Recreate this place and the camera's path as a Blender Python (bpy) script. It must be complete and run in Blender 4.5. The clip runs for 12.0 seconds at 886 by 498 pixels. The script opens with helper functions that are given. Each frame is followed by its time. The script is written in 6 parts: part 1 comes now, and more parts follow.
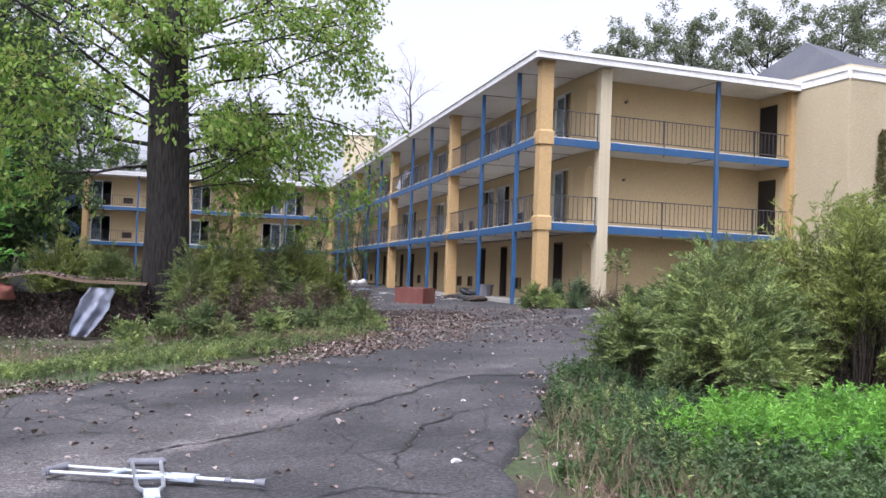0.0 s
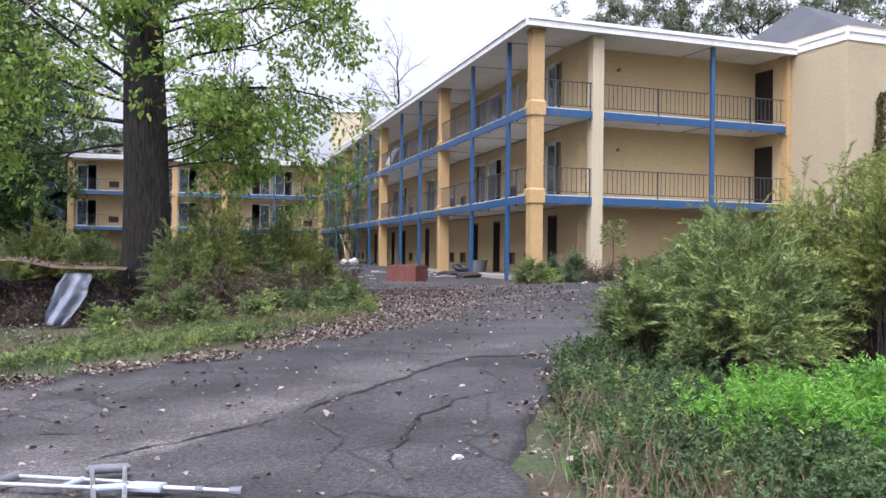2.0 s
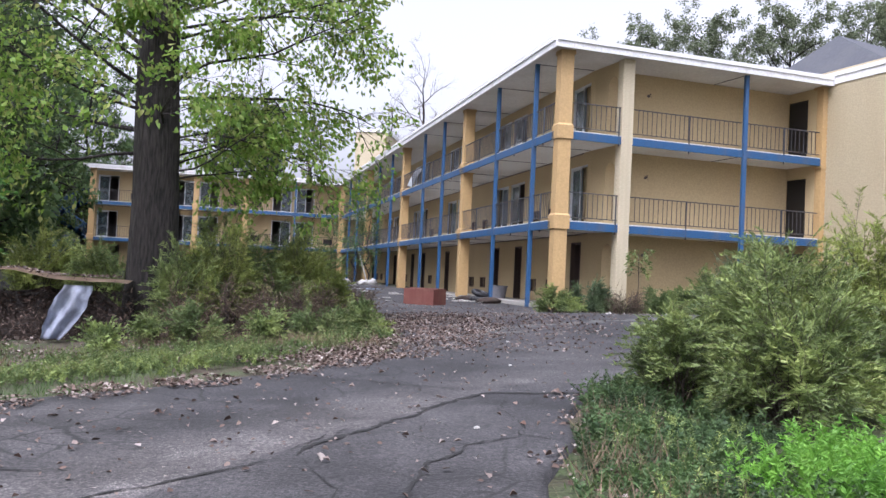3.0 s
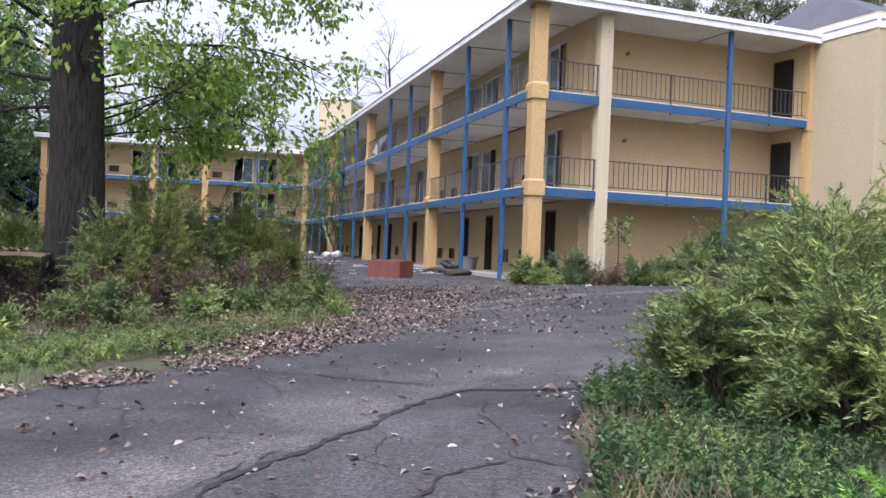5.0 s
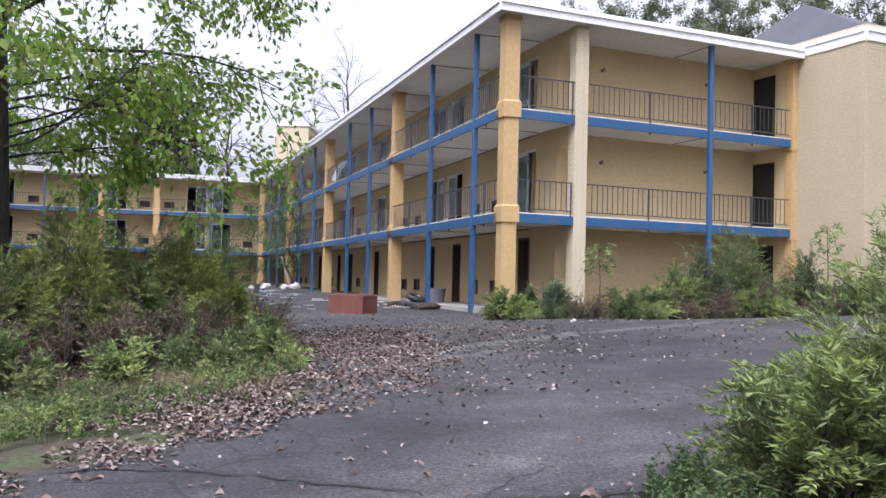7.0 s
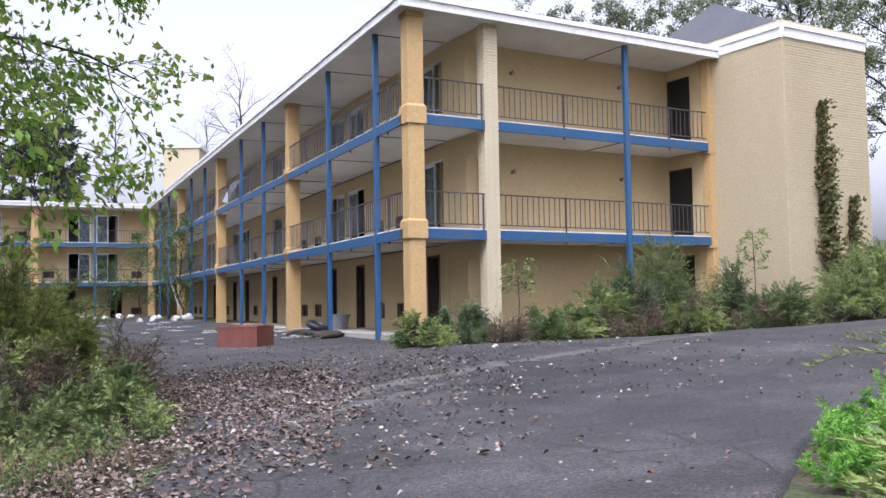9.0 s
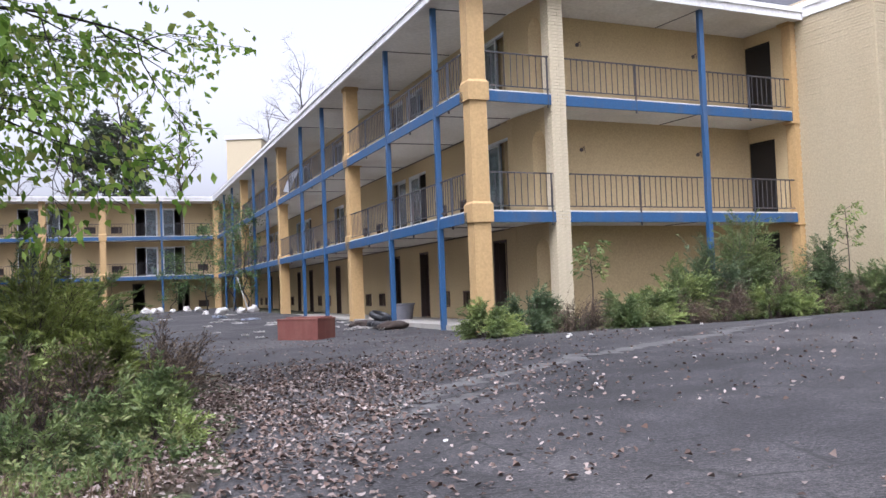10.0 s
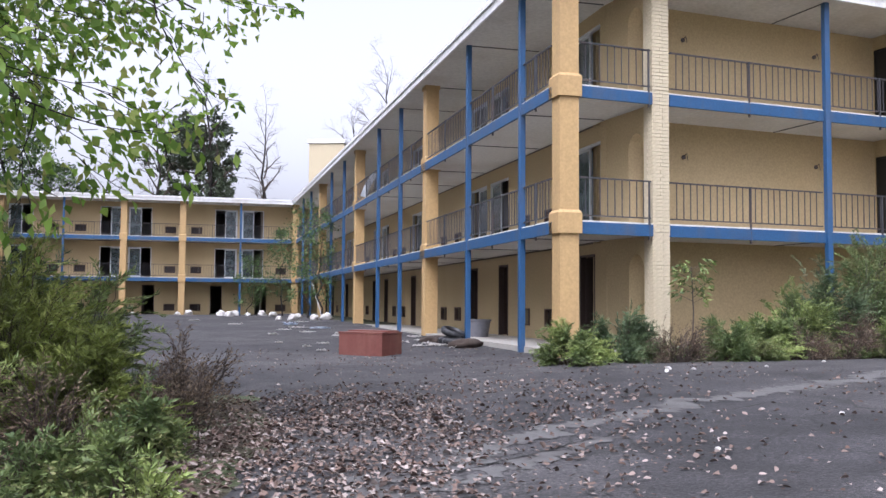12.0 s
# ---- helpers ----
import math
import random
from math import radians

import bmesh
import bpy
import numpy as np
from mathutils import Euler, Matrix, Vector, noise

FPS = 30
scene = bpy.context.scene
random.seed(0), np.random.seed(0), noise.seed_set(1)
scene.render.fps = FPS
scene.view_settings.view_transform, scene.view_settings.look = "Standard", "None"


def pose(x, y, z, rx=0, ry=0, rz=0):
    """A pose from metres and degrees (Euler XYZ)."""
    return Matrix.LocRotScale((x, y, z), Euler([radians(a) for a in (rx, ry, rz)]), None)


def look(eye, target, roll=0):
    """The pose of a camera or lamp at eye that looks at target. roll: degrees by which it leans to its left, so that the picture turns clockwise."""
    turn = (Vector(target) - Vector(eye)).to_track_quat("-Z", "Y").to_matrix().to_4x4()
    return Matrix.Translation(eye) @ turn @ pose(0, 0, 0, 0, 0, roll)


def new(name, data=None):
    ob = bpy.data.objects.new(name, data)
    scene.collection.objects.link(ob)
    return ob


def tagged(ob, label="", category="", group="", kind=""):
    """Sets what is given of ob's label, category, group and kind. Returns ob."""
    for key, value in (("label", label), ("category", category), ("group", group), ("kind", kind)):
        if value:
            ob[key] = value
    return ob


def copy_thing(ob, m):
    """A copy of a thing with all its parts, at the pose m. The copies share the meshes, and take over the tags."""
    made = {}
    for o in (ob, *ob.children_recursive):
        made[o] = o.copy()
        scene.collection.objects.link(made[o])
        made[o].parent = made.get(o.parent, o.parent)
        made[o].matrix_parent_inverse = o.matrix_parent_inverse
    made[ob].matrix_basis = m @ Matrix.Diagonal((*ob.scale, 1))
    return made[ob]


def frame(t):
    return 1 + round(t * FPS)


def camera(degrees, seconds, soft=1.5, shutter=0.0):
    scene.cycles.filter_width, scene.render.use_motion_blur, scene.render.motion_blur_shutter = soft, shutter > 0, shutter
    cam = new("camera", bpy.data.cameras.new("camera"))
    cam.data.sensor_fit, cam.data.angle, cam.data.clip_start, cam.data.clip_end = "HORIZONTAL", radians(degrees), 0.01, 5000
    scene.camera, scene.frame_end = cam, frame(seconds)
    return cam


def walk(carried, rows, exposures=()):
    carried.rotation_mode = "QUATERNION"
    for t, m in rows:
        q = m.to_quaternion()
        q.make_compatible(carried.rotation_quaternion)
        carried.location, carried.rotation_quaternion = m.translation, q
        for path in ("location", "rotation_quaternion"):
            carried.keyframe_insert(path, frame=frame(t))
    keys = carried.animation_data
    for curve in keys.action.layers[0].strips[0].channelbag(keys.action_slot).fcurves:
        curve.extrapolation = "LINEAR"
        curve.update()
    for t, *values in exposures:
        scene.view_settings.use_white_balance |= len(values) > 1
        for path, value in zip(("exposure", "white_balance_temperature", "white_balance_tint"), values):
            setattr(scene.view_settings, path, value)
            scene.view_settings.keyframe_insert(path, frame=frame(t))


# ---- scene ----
cam = camera(51.0, 12.0)
PATH = [
    (0, (-10.09, -27.231, 0.71), (-9.586, -25.297, 0.774), 2.1),
    (0.5, (-10.048, -27.219, 0.689), (-9.625, -25.264, 0.704), 0.0),
    (1, (-9.988, -27.146, 0.687), (-9.62, -25.18, 0.68), 1.2),
    (1.5, (-9.97, -26.905, 0.7), (-9.496, -24.962, 0.715), 2.8),
    (2, (-9.935, -26.571, 0.698), (-9.412, -24.641, 0.713), 0.7),
    (2.5, (-9.803, -26.163, 0.72), (-9.347, -24.217, 0.789), 2.3),
    (2.7, (-9.774, -26.022, 0.72), (-9.301, -24.08, 0.789), 2.7),
    (4.3, (-9.377, -24.7, 0.702), (-8.874, -22.765, 0.743), 2.4),
    (4.5, (-9.362, -24.502, 0.715), (-8.818, -22.578, 0.779), 1.6),
    (5, (-9.228, -24.009, 0.691), (-8.68, -22.086, 0.697), 2.3),
    (5.5, (-9.15, -23.487, 0.741), (-8.636, -21.554, 0.756), 2.1),
    (6, (-9.099, -22.985, 0.779), (-8.473, -21.087, 0.849), 1.6),
    (6.5, (-8.936, -22.46, 0.789), (-8.404, -20.537, 0.922), 0.5),
    (7, (-8.807, -21.929, 0.807), (-8.179, -20.031, 0.876), 1.4),
    (7.2, (-8.785, -21.736, 0.8), (-8.089, -19.864, 0.897), 1.0),
    (8.8, (-8.183, -19.95, 0.837), (-7.342, -18.139, 0.953), -0.5),
    (9, (-8.061, -19.754, 0.852), (-7.24, -17.934, 0.968), -0.9),
    (9.5, (-7.813, -19.181, 0.858), (-7.021, -17.346, 0.947), 0.5),
    (10, (-7.607, -18.653, 0.89), (-6.916, -16.778, 0.98), -2.1),
    (10.5, (-7.353, -18.141, 0.933), (-6.737, -16.24, 0.991), 0.0),
    (11, (-7.191, -17.638, 0.961), (-6.483, -15.775, 1.122), -0.2),
    (11.5, (-6.988, -17.153, 0.969), (-6.406, -15.245, 1.115), -1.6),
    (12, (-6.819, -16.67, 0.964), (-6.299, -14.743, 1.083), 0.4),
]
walk(cam, [(t, look(eye, target, roll)) for t, eye, target, roll in PATH], exposures=((0, 1.16, 5750, 20), (12, 1.16, 5750, 20)))

# ---- light ----
world = bpy.data.worlds.new("overcast_sky")
scene.world = world
world.use_nodes = True
wn, wl = world.node_tree.nodes, world.node_tree.links
sky = wn.new("ShaderNodeTexSky")
sky.sky_type, sky.sun_disc = "NISHITA", False
sky.sun_elevation, sky.sun_rotation = radians(58), radians(222)
sky.air_density, sky.dust_density, sky.ozone_density = 1.0, 6.0, 1.0
grey = wn.new("ShaderNodeHueSaturation")
grey.inputs["Saturation"].default_value = 0.07
wl.new(sky.outputs["Color"], grey.inputs["Color"])
wl.new(grey.outputs["Color"], wn["Background"].inputs["Color"])
wn["Background"].inputs["Strength"].default_value = 0.15
sun = new("sun", bpy.data.lights.new("sun", "SUN"))
sun.data.energy, sun.data.angle, sun.data.color = 0.6, radians(25), (1.0, 0.97, 0.92)
sun.matrix_world = look((-16, -18, 38), (0, 0, 0))


# ---- materials ----
def node_mat(name, rough=0.8, metal=0.0):
    m = bpy.data.materials.new(name)
    m.use_nodes = True
    p = m.node_tree.nodes["Principled BSDF"]
    p.inputs["Roughness"].default_value, p.inputs["Metallic"].default_value = rough, metal
    return m, m.node_tree.nodes, m.node_tree.links, p


def noise_node(n, l, scale, detail=4.0, coords="Object", stretch=None):
    tc = n.new("ShaderNodeTexCoord")
    t = n.new("ShaderNodeTexNoise")
    t.inputs["Scale"].default_value, t.inputs["Detail"].default_value = scale, detail
    if stretch:
        mp = n.new("ShaderNodeMapping")
        mp.inputs["Scale"].default_value = stretch
        l.new(tc.outputs[coords], mp.inputs["Vector"])
        l.new(mp.outputs["Vector"], t.inputs["Vector"])
    else:
        l.new(tc.outputs[coords], t.inputs["Vector"])
    return t


def ramp_node(n, l, src, stops):
    r = n.new("ShaderNodeValToRGB")
    els = r.color_ramp.elements
    while len(els) < len(stops):
        els.new(0.5)
    for e, (pos, c) in zip(els, stops):
        e.position, e.color = pos, (*c, 1) if len(c) == 3 else c
    l.new(src, r.inputs["Fac"])
    return r


def mix_node(n, l, fac, a, b, mode="MIX"):
    m = n.new("ShaderNodeMix")
    m.data_type, m.blend_type = "RGBA", mode
    for s, v in ((m.inputs["Factor"], fac), (m.inputs["A"], a), (m.inputs["B"], b)):
        if isinstance(v, (int, float)):
            s.default_value = v
        elif isinstance(v, tuple):
            s.default_value = (*v, 1)
        else:
            l.new(v, s)
    return m.outputs["Result"]


def bump_node(n, l, p, height, strength=0.3, dist=0.02):
    b = n.new("ShaderNodeBump")
    b.inputs["Strength"].default_value, b.inputs["Distance"].default_value = strength, dist
    l.new(height, b.inputs["Height"])
    l.new(b.outputs["Normal"], p.inputs["Normal"])


def shade(c, k):
    return tuple(min(1.0, v * k) for v in c)


def worn(name, c, rough=0.75, fine=30.0, coarse=1.3, dirt=(0.25, 0.2, 0.14), amount=0.35, bump=0.15, metal=0.0, streak=True):
    """A painted or plain surface with fine grain and larger stains that run down."""
    m, n, l, p = node_mat(name, rough, metal)
    f = noise_node(n, l, fine, 6)
    g = ramp_node(n, l, f.outputs["Fac"], [(0.3, shade(c, 0.86)), (0.7, shade(c, 1.08))])
    s = noise_node(n, l, coarse, 7, stretch=(1.6, 1.6, 0.35) if streak else None)
    k = ramp_node(n, l, s.outputs["Fac"], [(0.48, (0, 0, 0)), (0.78, (amount,) * 3)])
    l.new(mix_node(n, l, k.outputs["Color"], g.outputs["Color"], dirt), p.inputs["Base Color"])
    bump_node(n, l, p, f.outputs["Fac"], bump, 0.01)
    return m


def random_tint(name, colors, rough=0.7, source="island", translucent=0.0, metal=0.0, clump=0.0):
    """Colour that varies from piece to piece."""
    m, n, l, p = node_mat(name, rough, metal)
    if source == "island":
        r = n.new("ShaderNodeNewGeometry").outputs["Random Per Island"]
    else:
        r = n.new("ShaderNodeObjectInfo").outputs["Random"]
    if clump:
        patch = noise_node(n, l, clump, 3)
        wide = ramp_node(n, l, patch.outputs["Fac"], [(0.32, (0, 0, 0)), (0.68, (1, 1, 1))])
        r = mix_node(n, l, 0.36, wide.outputs["Color"], r)
    k = len(colors)
    g = ramp_node(n, l, r, [(i / max(1, k - 1), c) for i, c in enumerate(colors)])
    v = noise_node(n, l, 1.1, 3)
    big = ramp_node(n, l, v.outputs["Fac"], [(0.3, (0.72,) * 3), (0.7, (1.2,) * 3)])
    col = mix_node(n, l, 1.0, g.outputs["Color"], big.outputs["Color"], "MULTIPLY")
    l.new(col, p.inputs["Base Color"])
    if translucent:
        out = n["Material Output"]
        tr = n.new("ShaderNodeBsdfTranslucent")
        l.new(col, tr.inputs["Color"])
        mx = n.new("ShaderNodeMixShader")
        mx.inputs[0].default_value = translucent
        l.new(p.outputs[0], mx.inputs[1])
        l.new(tr.outputs[0], mx.inputs[2])
        l.new(mx.outputs[0], out.inputs["Surface"])
    return m


WALL = worn("yellow_stucco", (0.50, 0.385, 0.215), 0.9, 22, 0.5, (0.36, 0.27, 0.15), 0.35, 0.35)
COLUMN = worn("ochre_column_paint", (0.47, 0.31, 0.135), 0.75, 18, 0.9, (0.30, 0.20, 0.11), 0.45, 0.25)
CREAM = worn("cream_brick_paint", (0.60, 0.52, 0.36), 0.8, 25, 1.0, (0.33, 0.27, 0.19), 0.6, 0.25)
TOWER = worn("pale_yellow_brick_paint", (0.52, 0.44, 0.29), 0.82, 20, 0.4, (0.42, 0.33, 0.2), 0.4, 0.3)
BLUE = worn("blue_steel_paint", (0.021, 0.083, 0.195), 0.55, 25, 2.0, (0.10, 0.09, 0.09), 0.5, 0.1)
WHITE = worn("white_fascia_paint", (0.80, 0.79, 0.77), 0.6, 15, 1.5, (0.45, 0.38, 0.30), 0.35, 0.15)
NAVY = worn("dark_blue_steel_paint", (0.022, 0.05, 0.12), 0.55, 25, 2.0, (0.06, 0.05, 0.045), 0.5, 0.1)
SOFFIT = worn("soffit_plaster", (0.62, 0.60, 0.55), 0.9, 12, 0.45, (0.33, 0.27, 0.2), 0.5, 0.2, streak=False)
DECKTOP = worn("deck_concrete", (0.36, 0.34, 0.30), 0.9, 20, 1.0, (0.2, 0.17, 0.13), 0.5, 0.2, streak=False)
RAIL = worn("rail_iron", (0.05, 0.05, 0.056), 0.55, 40, 4.0, (0.20, 0.10, 0.05), 0.5, 0.1)
ROOFING = worn("grey_membrane_roof", (0.085, 0.088, 0.10), 0.7, 10, 0.7, (0.16, 0.15, 0.14), 0.4, 0.2, streak=False)
INSIDE = worn("grimy_room_wall", (0.20, 0.17, 0.14), 0.9, 12, 0.8, (0.05, 0.045, 0.04), 0.7, 0.2)
DOORWOOD = worn("dark_door", (0.055, 0.035, 0.03), 0.6, 20, 2.0, (0.02, 0.015, 0.012), 0.5, 0.1)
RUST = worn("rusted_grille", (0.13, 0.085, 0.06), 0.8, 40, 5.0, (0.05, 0.035, 0.03), 0.6, 0.2)
BLACKDOOR = worn("black_door_paint", (0.010, 0.010, 0.012), 0.5, 20, 2.0, (0.02, 0.018, 0.016), 0.4, 0.1)
ALU = worn("aluminium_frame", (0.62, 0.64, 0.66), 0.4, 30, 3.0, (0.3, 0.28, 0.25), 0.3, 0.05, metal=0.5)
CURTAIN = worn("faded_blue_curtain", (0.42, 0.52, 0.60), 0.9, 20, 3.0, (0.2, 0.22, 0.24), 0.4, 0.1)
BLUEDARK = worn("blue_door_panel", (0.05, 0.10, 0.20), 0.5, 20, 2.0, (0.03, 0.03, 0.03), 0.5, 0.1)


def glass_mat():
    m, n, l, p = node_mat("dirty_glass", 0.12)
    f = noise_node(n, l, 3.0, 6)
    g = ramp_node(n, l, f.outputs["Fac"], [(0.35, (0.10, 0.14, 0.16)), (0.75, (0.30, 0.36, 0.38))])
    l.new(g.outputs["Color"], p.inputs["Base Color"])
    p.inputs["Transmission Weight"].default_value = 0.55
    return m


GLASS = glass_mat()


BAND = [(0.245, (0, 0, 0)), (0.258, (1, 1, 1)), (0.32, (0.75,) * 3), (0.40, (0, 0, 0))]


def asphalt_mat():
    m, n, l, p = node_mat("worn_asphalt", 0.85)
    fine = noise_node(n, l, 90, 4)
    mid = noise_node(n, l, 2.2, 7)
    big = noise_node(n, l, 0.22, 5)
    base = ramp_node(n, l, fine.outputs["Fac"], [(0.32, (0.020, 0.0195, 0.0205)), (0.52, (0.041, 0.039, 0.041)), (0.72, (0.105, 0.10, 0.10))])
    pale = ramp_node(n, l, mid.outputs["Fac"], [(0.45, (0.82,) * 3), (0.7, (1.25,) * 3)])
    a = mix_node(n, l, 1.0, base.outputs["Color"], pale.outputs["Color"], "MULTIPLY")
    pb = ramp_node(n, l, big.outputs["Fac"], [(0.4, (0.78, 0.78, 0.80)), (0.62, (1.45, 1.42, 1.38))])
    tone = mix_node(n, l, 1.0, a, pb.outputs["Color"], "MULTIPLY")
    grit = noise_node(n, l, 34, 3)
    chips = ramp_node(n, l, grit.outputs["Fac"], [(0.34, (0.55,) * 3), (0.5, (1.0,) * 3), (0.66, (1.55, 1.5, 1.45))])
    tone = mix_node(n, l, 1.0, tone, chips.outputs["Color"], "MULTIPLY")
    stain = noise_node(n, l, 0.75, 6)
    dark = ramp_node(n, l, stain.outputs["Fac"], [(0.36, (0.6,) * 3), (0.47, (1.0,) * 3), (0.62, (1.12,) * 3)])
    tone = mix_node(n, l, 1.0, tone, dark.outputs["Color"], "MULTIPLY")
    warp = noise_node(n, l, 1.7, 5)
    tc = n.new("ShaderNodeTexCoord")
    bent = mix_node(n, l, 0.16, tc.outputs["Object"], warp.outputs["Color"])
    cells = n.new("ShaderNodeTexVoronoi")
    cells.feature = "DISTANCE_TO_EDGE"
    cells.inputs["Scale"].default_value = 1.25
    l.new(bent, cells.inputs["Vector"])
    line = ramp_node(n, l, cells.outputs["Distance"], [(0.005, (1, 1, 1)), (0.022, (0, 0, 0))])
    where = noise_node(n, l, 0.35, 4)
    mask = ramp_node(n, l, where.outputs["Fac"], [(0.44, (0, 0, 0)), (0.56, (0.85,) * 3)])
    craze = mix_node(n, l, 1.0, line.outputs["Color"], mask.outputs["Color"], "MULTIPLY")
    # pale worn band of aggregate along the upper side of the long crack
    across = n.new("ShaderNodeVectorMath")
    across.operation = "DOT_PRODUCT"
    l.new(tc.outputs["Object"], across.inputs[0])
    across.inputs[1].default_value = (-0.744 / 8, 0.668 / 8, 0.0)
    ragged = n.new("ShaderNodeMath")
    ragged.operation = "MULTIPLY_ADD"
    l.new(mid.outputs["Fac"], ragged.inputs[0])
    ragged.inputs[1].default_value = 0.06
    ragged.inputs[2].default_value = 1.0
    place = n.new("ShaderNodeMath")
    l.new(across.outputs["Value"], place.inputs[0])
    l.new(ragged.outputs[0], place.inputs[1])
    band = ramp_node(n, l, place.outputs[0], BAND)
    far_off = n.new("ShaderNodeVectorMath")
    far_off.operation = "DOT_PRODUCT"
    l.new(tc.outputs["Object"], far_off.inputs[0])
    far_off.inputs[1].default_value = (0.0, -0.05, 0.0)
    near = ramp_node(n, l, far_off.outputs["Value"], [(0.78, (0, 0, 0)), (0.86, (1, 1, 1))])
    worn_band = mix_node(n, l, 1.0, band.outputs["Color"], near.outputs["Color"], "MULTIPLY")
    tone = mix_node(n, l, worn_band, tone, mix_node(n, l, 1.0, tone, (1.85, 1.8, 1.72), "MULTIPLY"))
    l.new(mix_node(n, l, craze, tone, (0.012, 0.0115, 0.011)), p.inputs["Base Color"])
    bump_node(n, l, p, grit.outputs["Fac"], 0.7, 0.012)
    return m


def soil_mat():
    m, n, l, p = node_mat("leafy_soil", 0.95)
    fine = noise_node(n, l, 26, 6)
    mid = noise_node(n, l, 1.4, 6)
    a = ramp_node(n, l, fine.outputs["Fac"], [(0.3, (0.032, 0.023, 0.016)), (0.55, (0.066, 0.05, 0.032)), (0.75, (0.115, 0.085, 0.058))])
    b = ramp_node(n, l, fine.outputs["Fac"], [(0.3, (0.03, 0.04, 0.016)), (0.7, (0.075, 0.10, 0.034))])
    k = ramp_node(n, l, mid.outputs["Fac"], [(0.42, (0, 0, 0)), (0.58, (1, 1, 1))])
    l.new(mix_node(n, l, k.outputs["Color"], a.outputs["Color"], b.outputs["Color"]), p.inputs["Base Color"])
    bump_node(n, l, p, fine.outputs["Fac"], 0.8, 0.03)
    return m


ASPHALT, SOIL = asphalt_mat(), soil_mat()


# ---- mesh helpers ----
def box_bm(bm, x0, x1, y0, y1, z0, z1):
    v = [bm.verts.new(c) for c in ((x0, y0, z0), (x1, y0, z0), (x1, y1, z0), (x0, y1, z0), (x0, y0, z1), (x1, y0, z1), (x1, y1, z1), (x0, y1, z1))]
    for f in ((3, 2, 1, 0), (4, 5, 6, 7), (0, 1, 5, 4), (1, 2, 6, 5), (2, 3, 7, 6), (3, 0, 4, 7)):
        bm.faces.new([v[i] for i in f])
    return v


def weld(bm):
    """Joins touching blocks and drops the faces between them."""
    bmesh.ops.remove_doubles(bm, verts=bm.verts[:], dist=0.0005)
    bm.verts.index_update()
    seen = {}
    for f in bm.faces:
        seen.setdefault(tuple(sorted(v.index for v in f.verts)), []).append(f)
    bmesh.ops.delete(bm, geom=[f for fs in seen.values() if len(fs) > 1 for f in fs], context="FACES_ONLY")


def make_box(*a, bevel=0.0):
    bm = bmesh.new()
    box_bm(bm, *a)
    if bevel:
        bmesh.ops.bevel(bm, geom=bm.edges[:], offset=bevel, segments=2, affect="EDGES", profile=0.6)
    return bm


def tube_bm(bm, a, b, r0, r1=None, sides=8, caps=True):
    a, b, r1 = Vector(a), Vector(b), r0 if r1 is None else r1
    d = (b - a).normalized()
    u = d.orthogonal().normalized()
    w = d.cross(u)
    rings = []
    for c, r in ((a, r0), (b, r1)):
        rings.append([bm.verts.new(c + (u * math.cos(2 * math.pi * i / sides) + w * math.sin(2 * math.pi * i / sides)) * r) for i in range(sides)])
    for i in range(sides):
        j = (i + 1) % sides
        bm.faces.new((rings[0][i], rings[0][j], rings[1][j], rings[1][i]))
    if caps:
        bm.faces.new(rings[0][::-1])
        bm.faces.new(rings[1])


def mesh_from(name, bm, material):
    me = bpy.data.meshes.new(name)
    bm.normal_update()
    bm.to_mesh(me)
    bm.free()
    me.materials.append(material)
    return me


def part(name, bm, material, parent, label=""):
    ob = new(name, mesh_from(name, bm, material) if isinstance(bm, bmesh.types.BMesh) else bm)
    ob.parent = parent
    if label:
        ob["label"] = label
    return ob


def thing(name, label, category, m=None, group="", kind=""):
    ob = tagged(new(name), label, category, group, kind)
    if m is not None:
        ob.matrix_basis = m
    return ob


def smooth01(a, b, v):
    t = min(1.0, max(0.0, (v - a) / (b - a)))
    return t * t * (3 - 2 * t)


def lerp_at(table, v):
    if v <= table[0][0]:
        return table[0][1]
    for (a, p), (b, q) in zip(table, table[1:]):
        if v <= b:
            return p + (q - p) * (v - a) / (b - a)
    return table[-1][1]


# ---- ground ----
FOOT = ((-20, -0.17), (-3, -0.17), (0, -0.06), (7, 0.0), (9.3, 0.06), (11.3, 0.22), (13.6, 0.5), (26, 1.5))


def ground_z(x, y):
    """Height of the ground: a drive that rises to the east, a level court, wooded hills far behind."""
    xc = max(-13.0, min(26.0, x))
    front = 0.211 + 0.0421 * xc + 0.0165 * max(-34.0, min(2.0, y))
    court = lerp_at(FOOT, x) + 0.0075 * min(60.0, max(0.0, y - 3.5))
    k = smooth01(-8.0, -1.5, y)
    hill = 8.0 * smooth01(64, 170, y + max(0.0, -x - 20) * 0.9) + 6.0 * smooth01(30, 110, x)
    return front * (1 - k) + court * k + hill


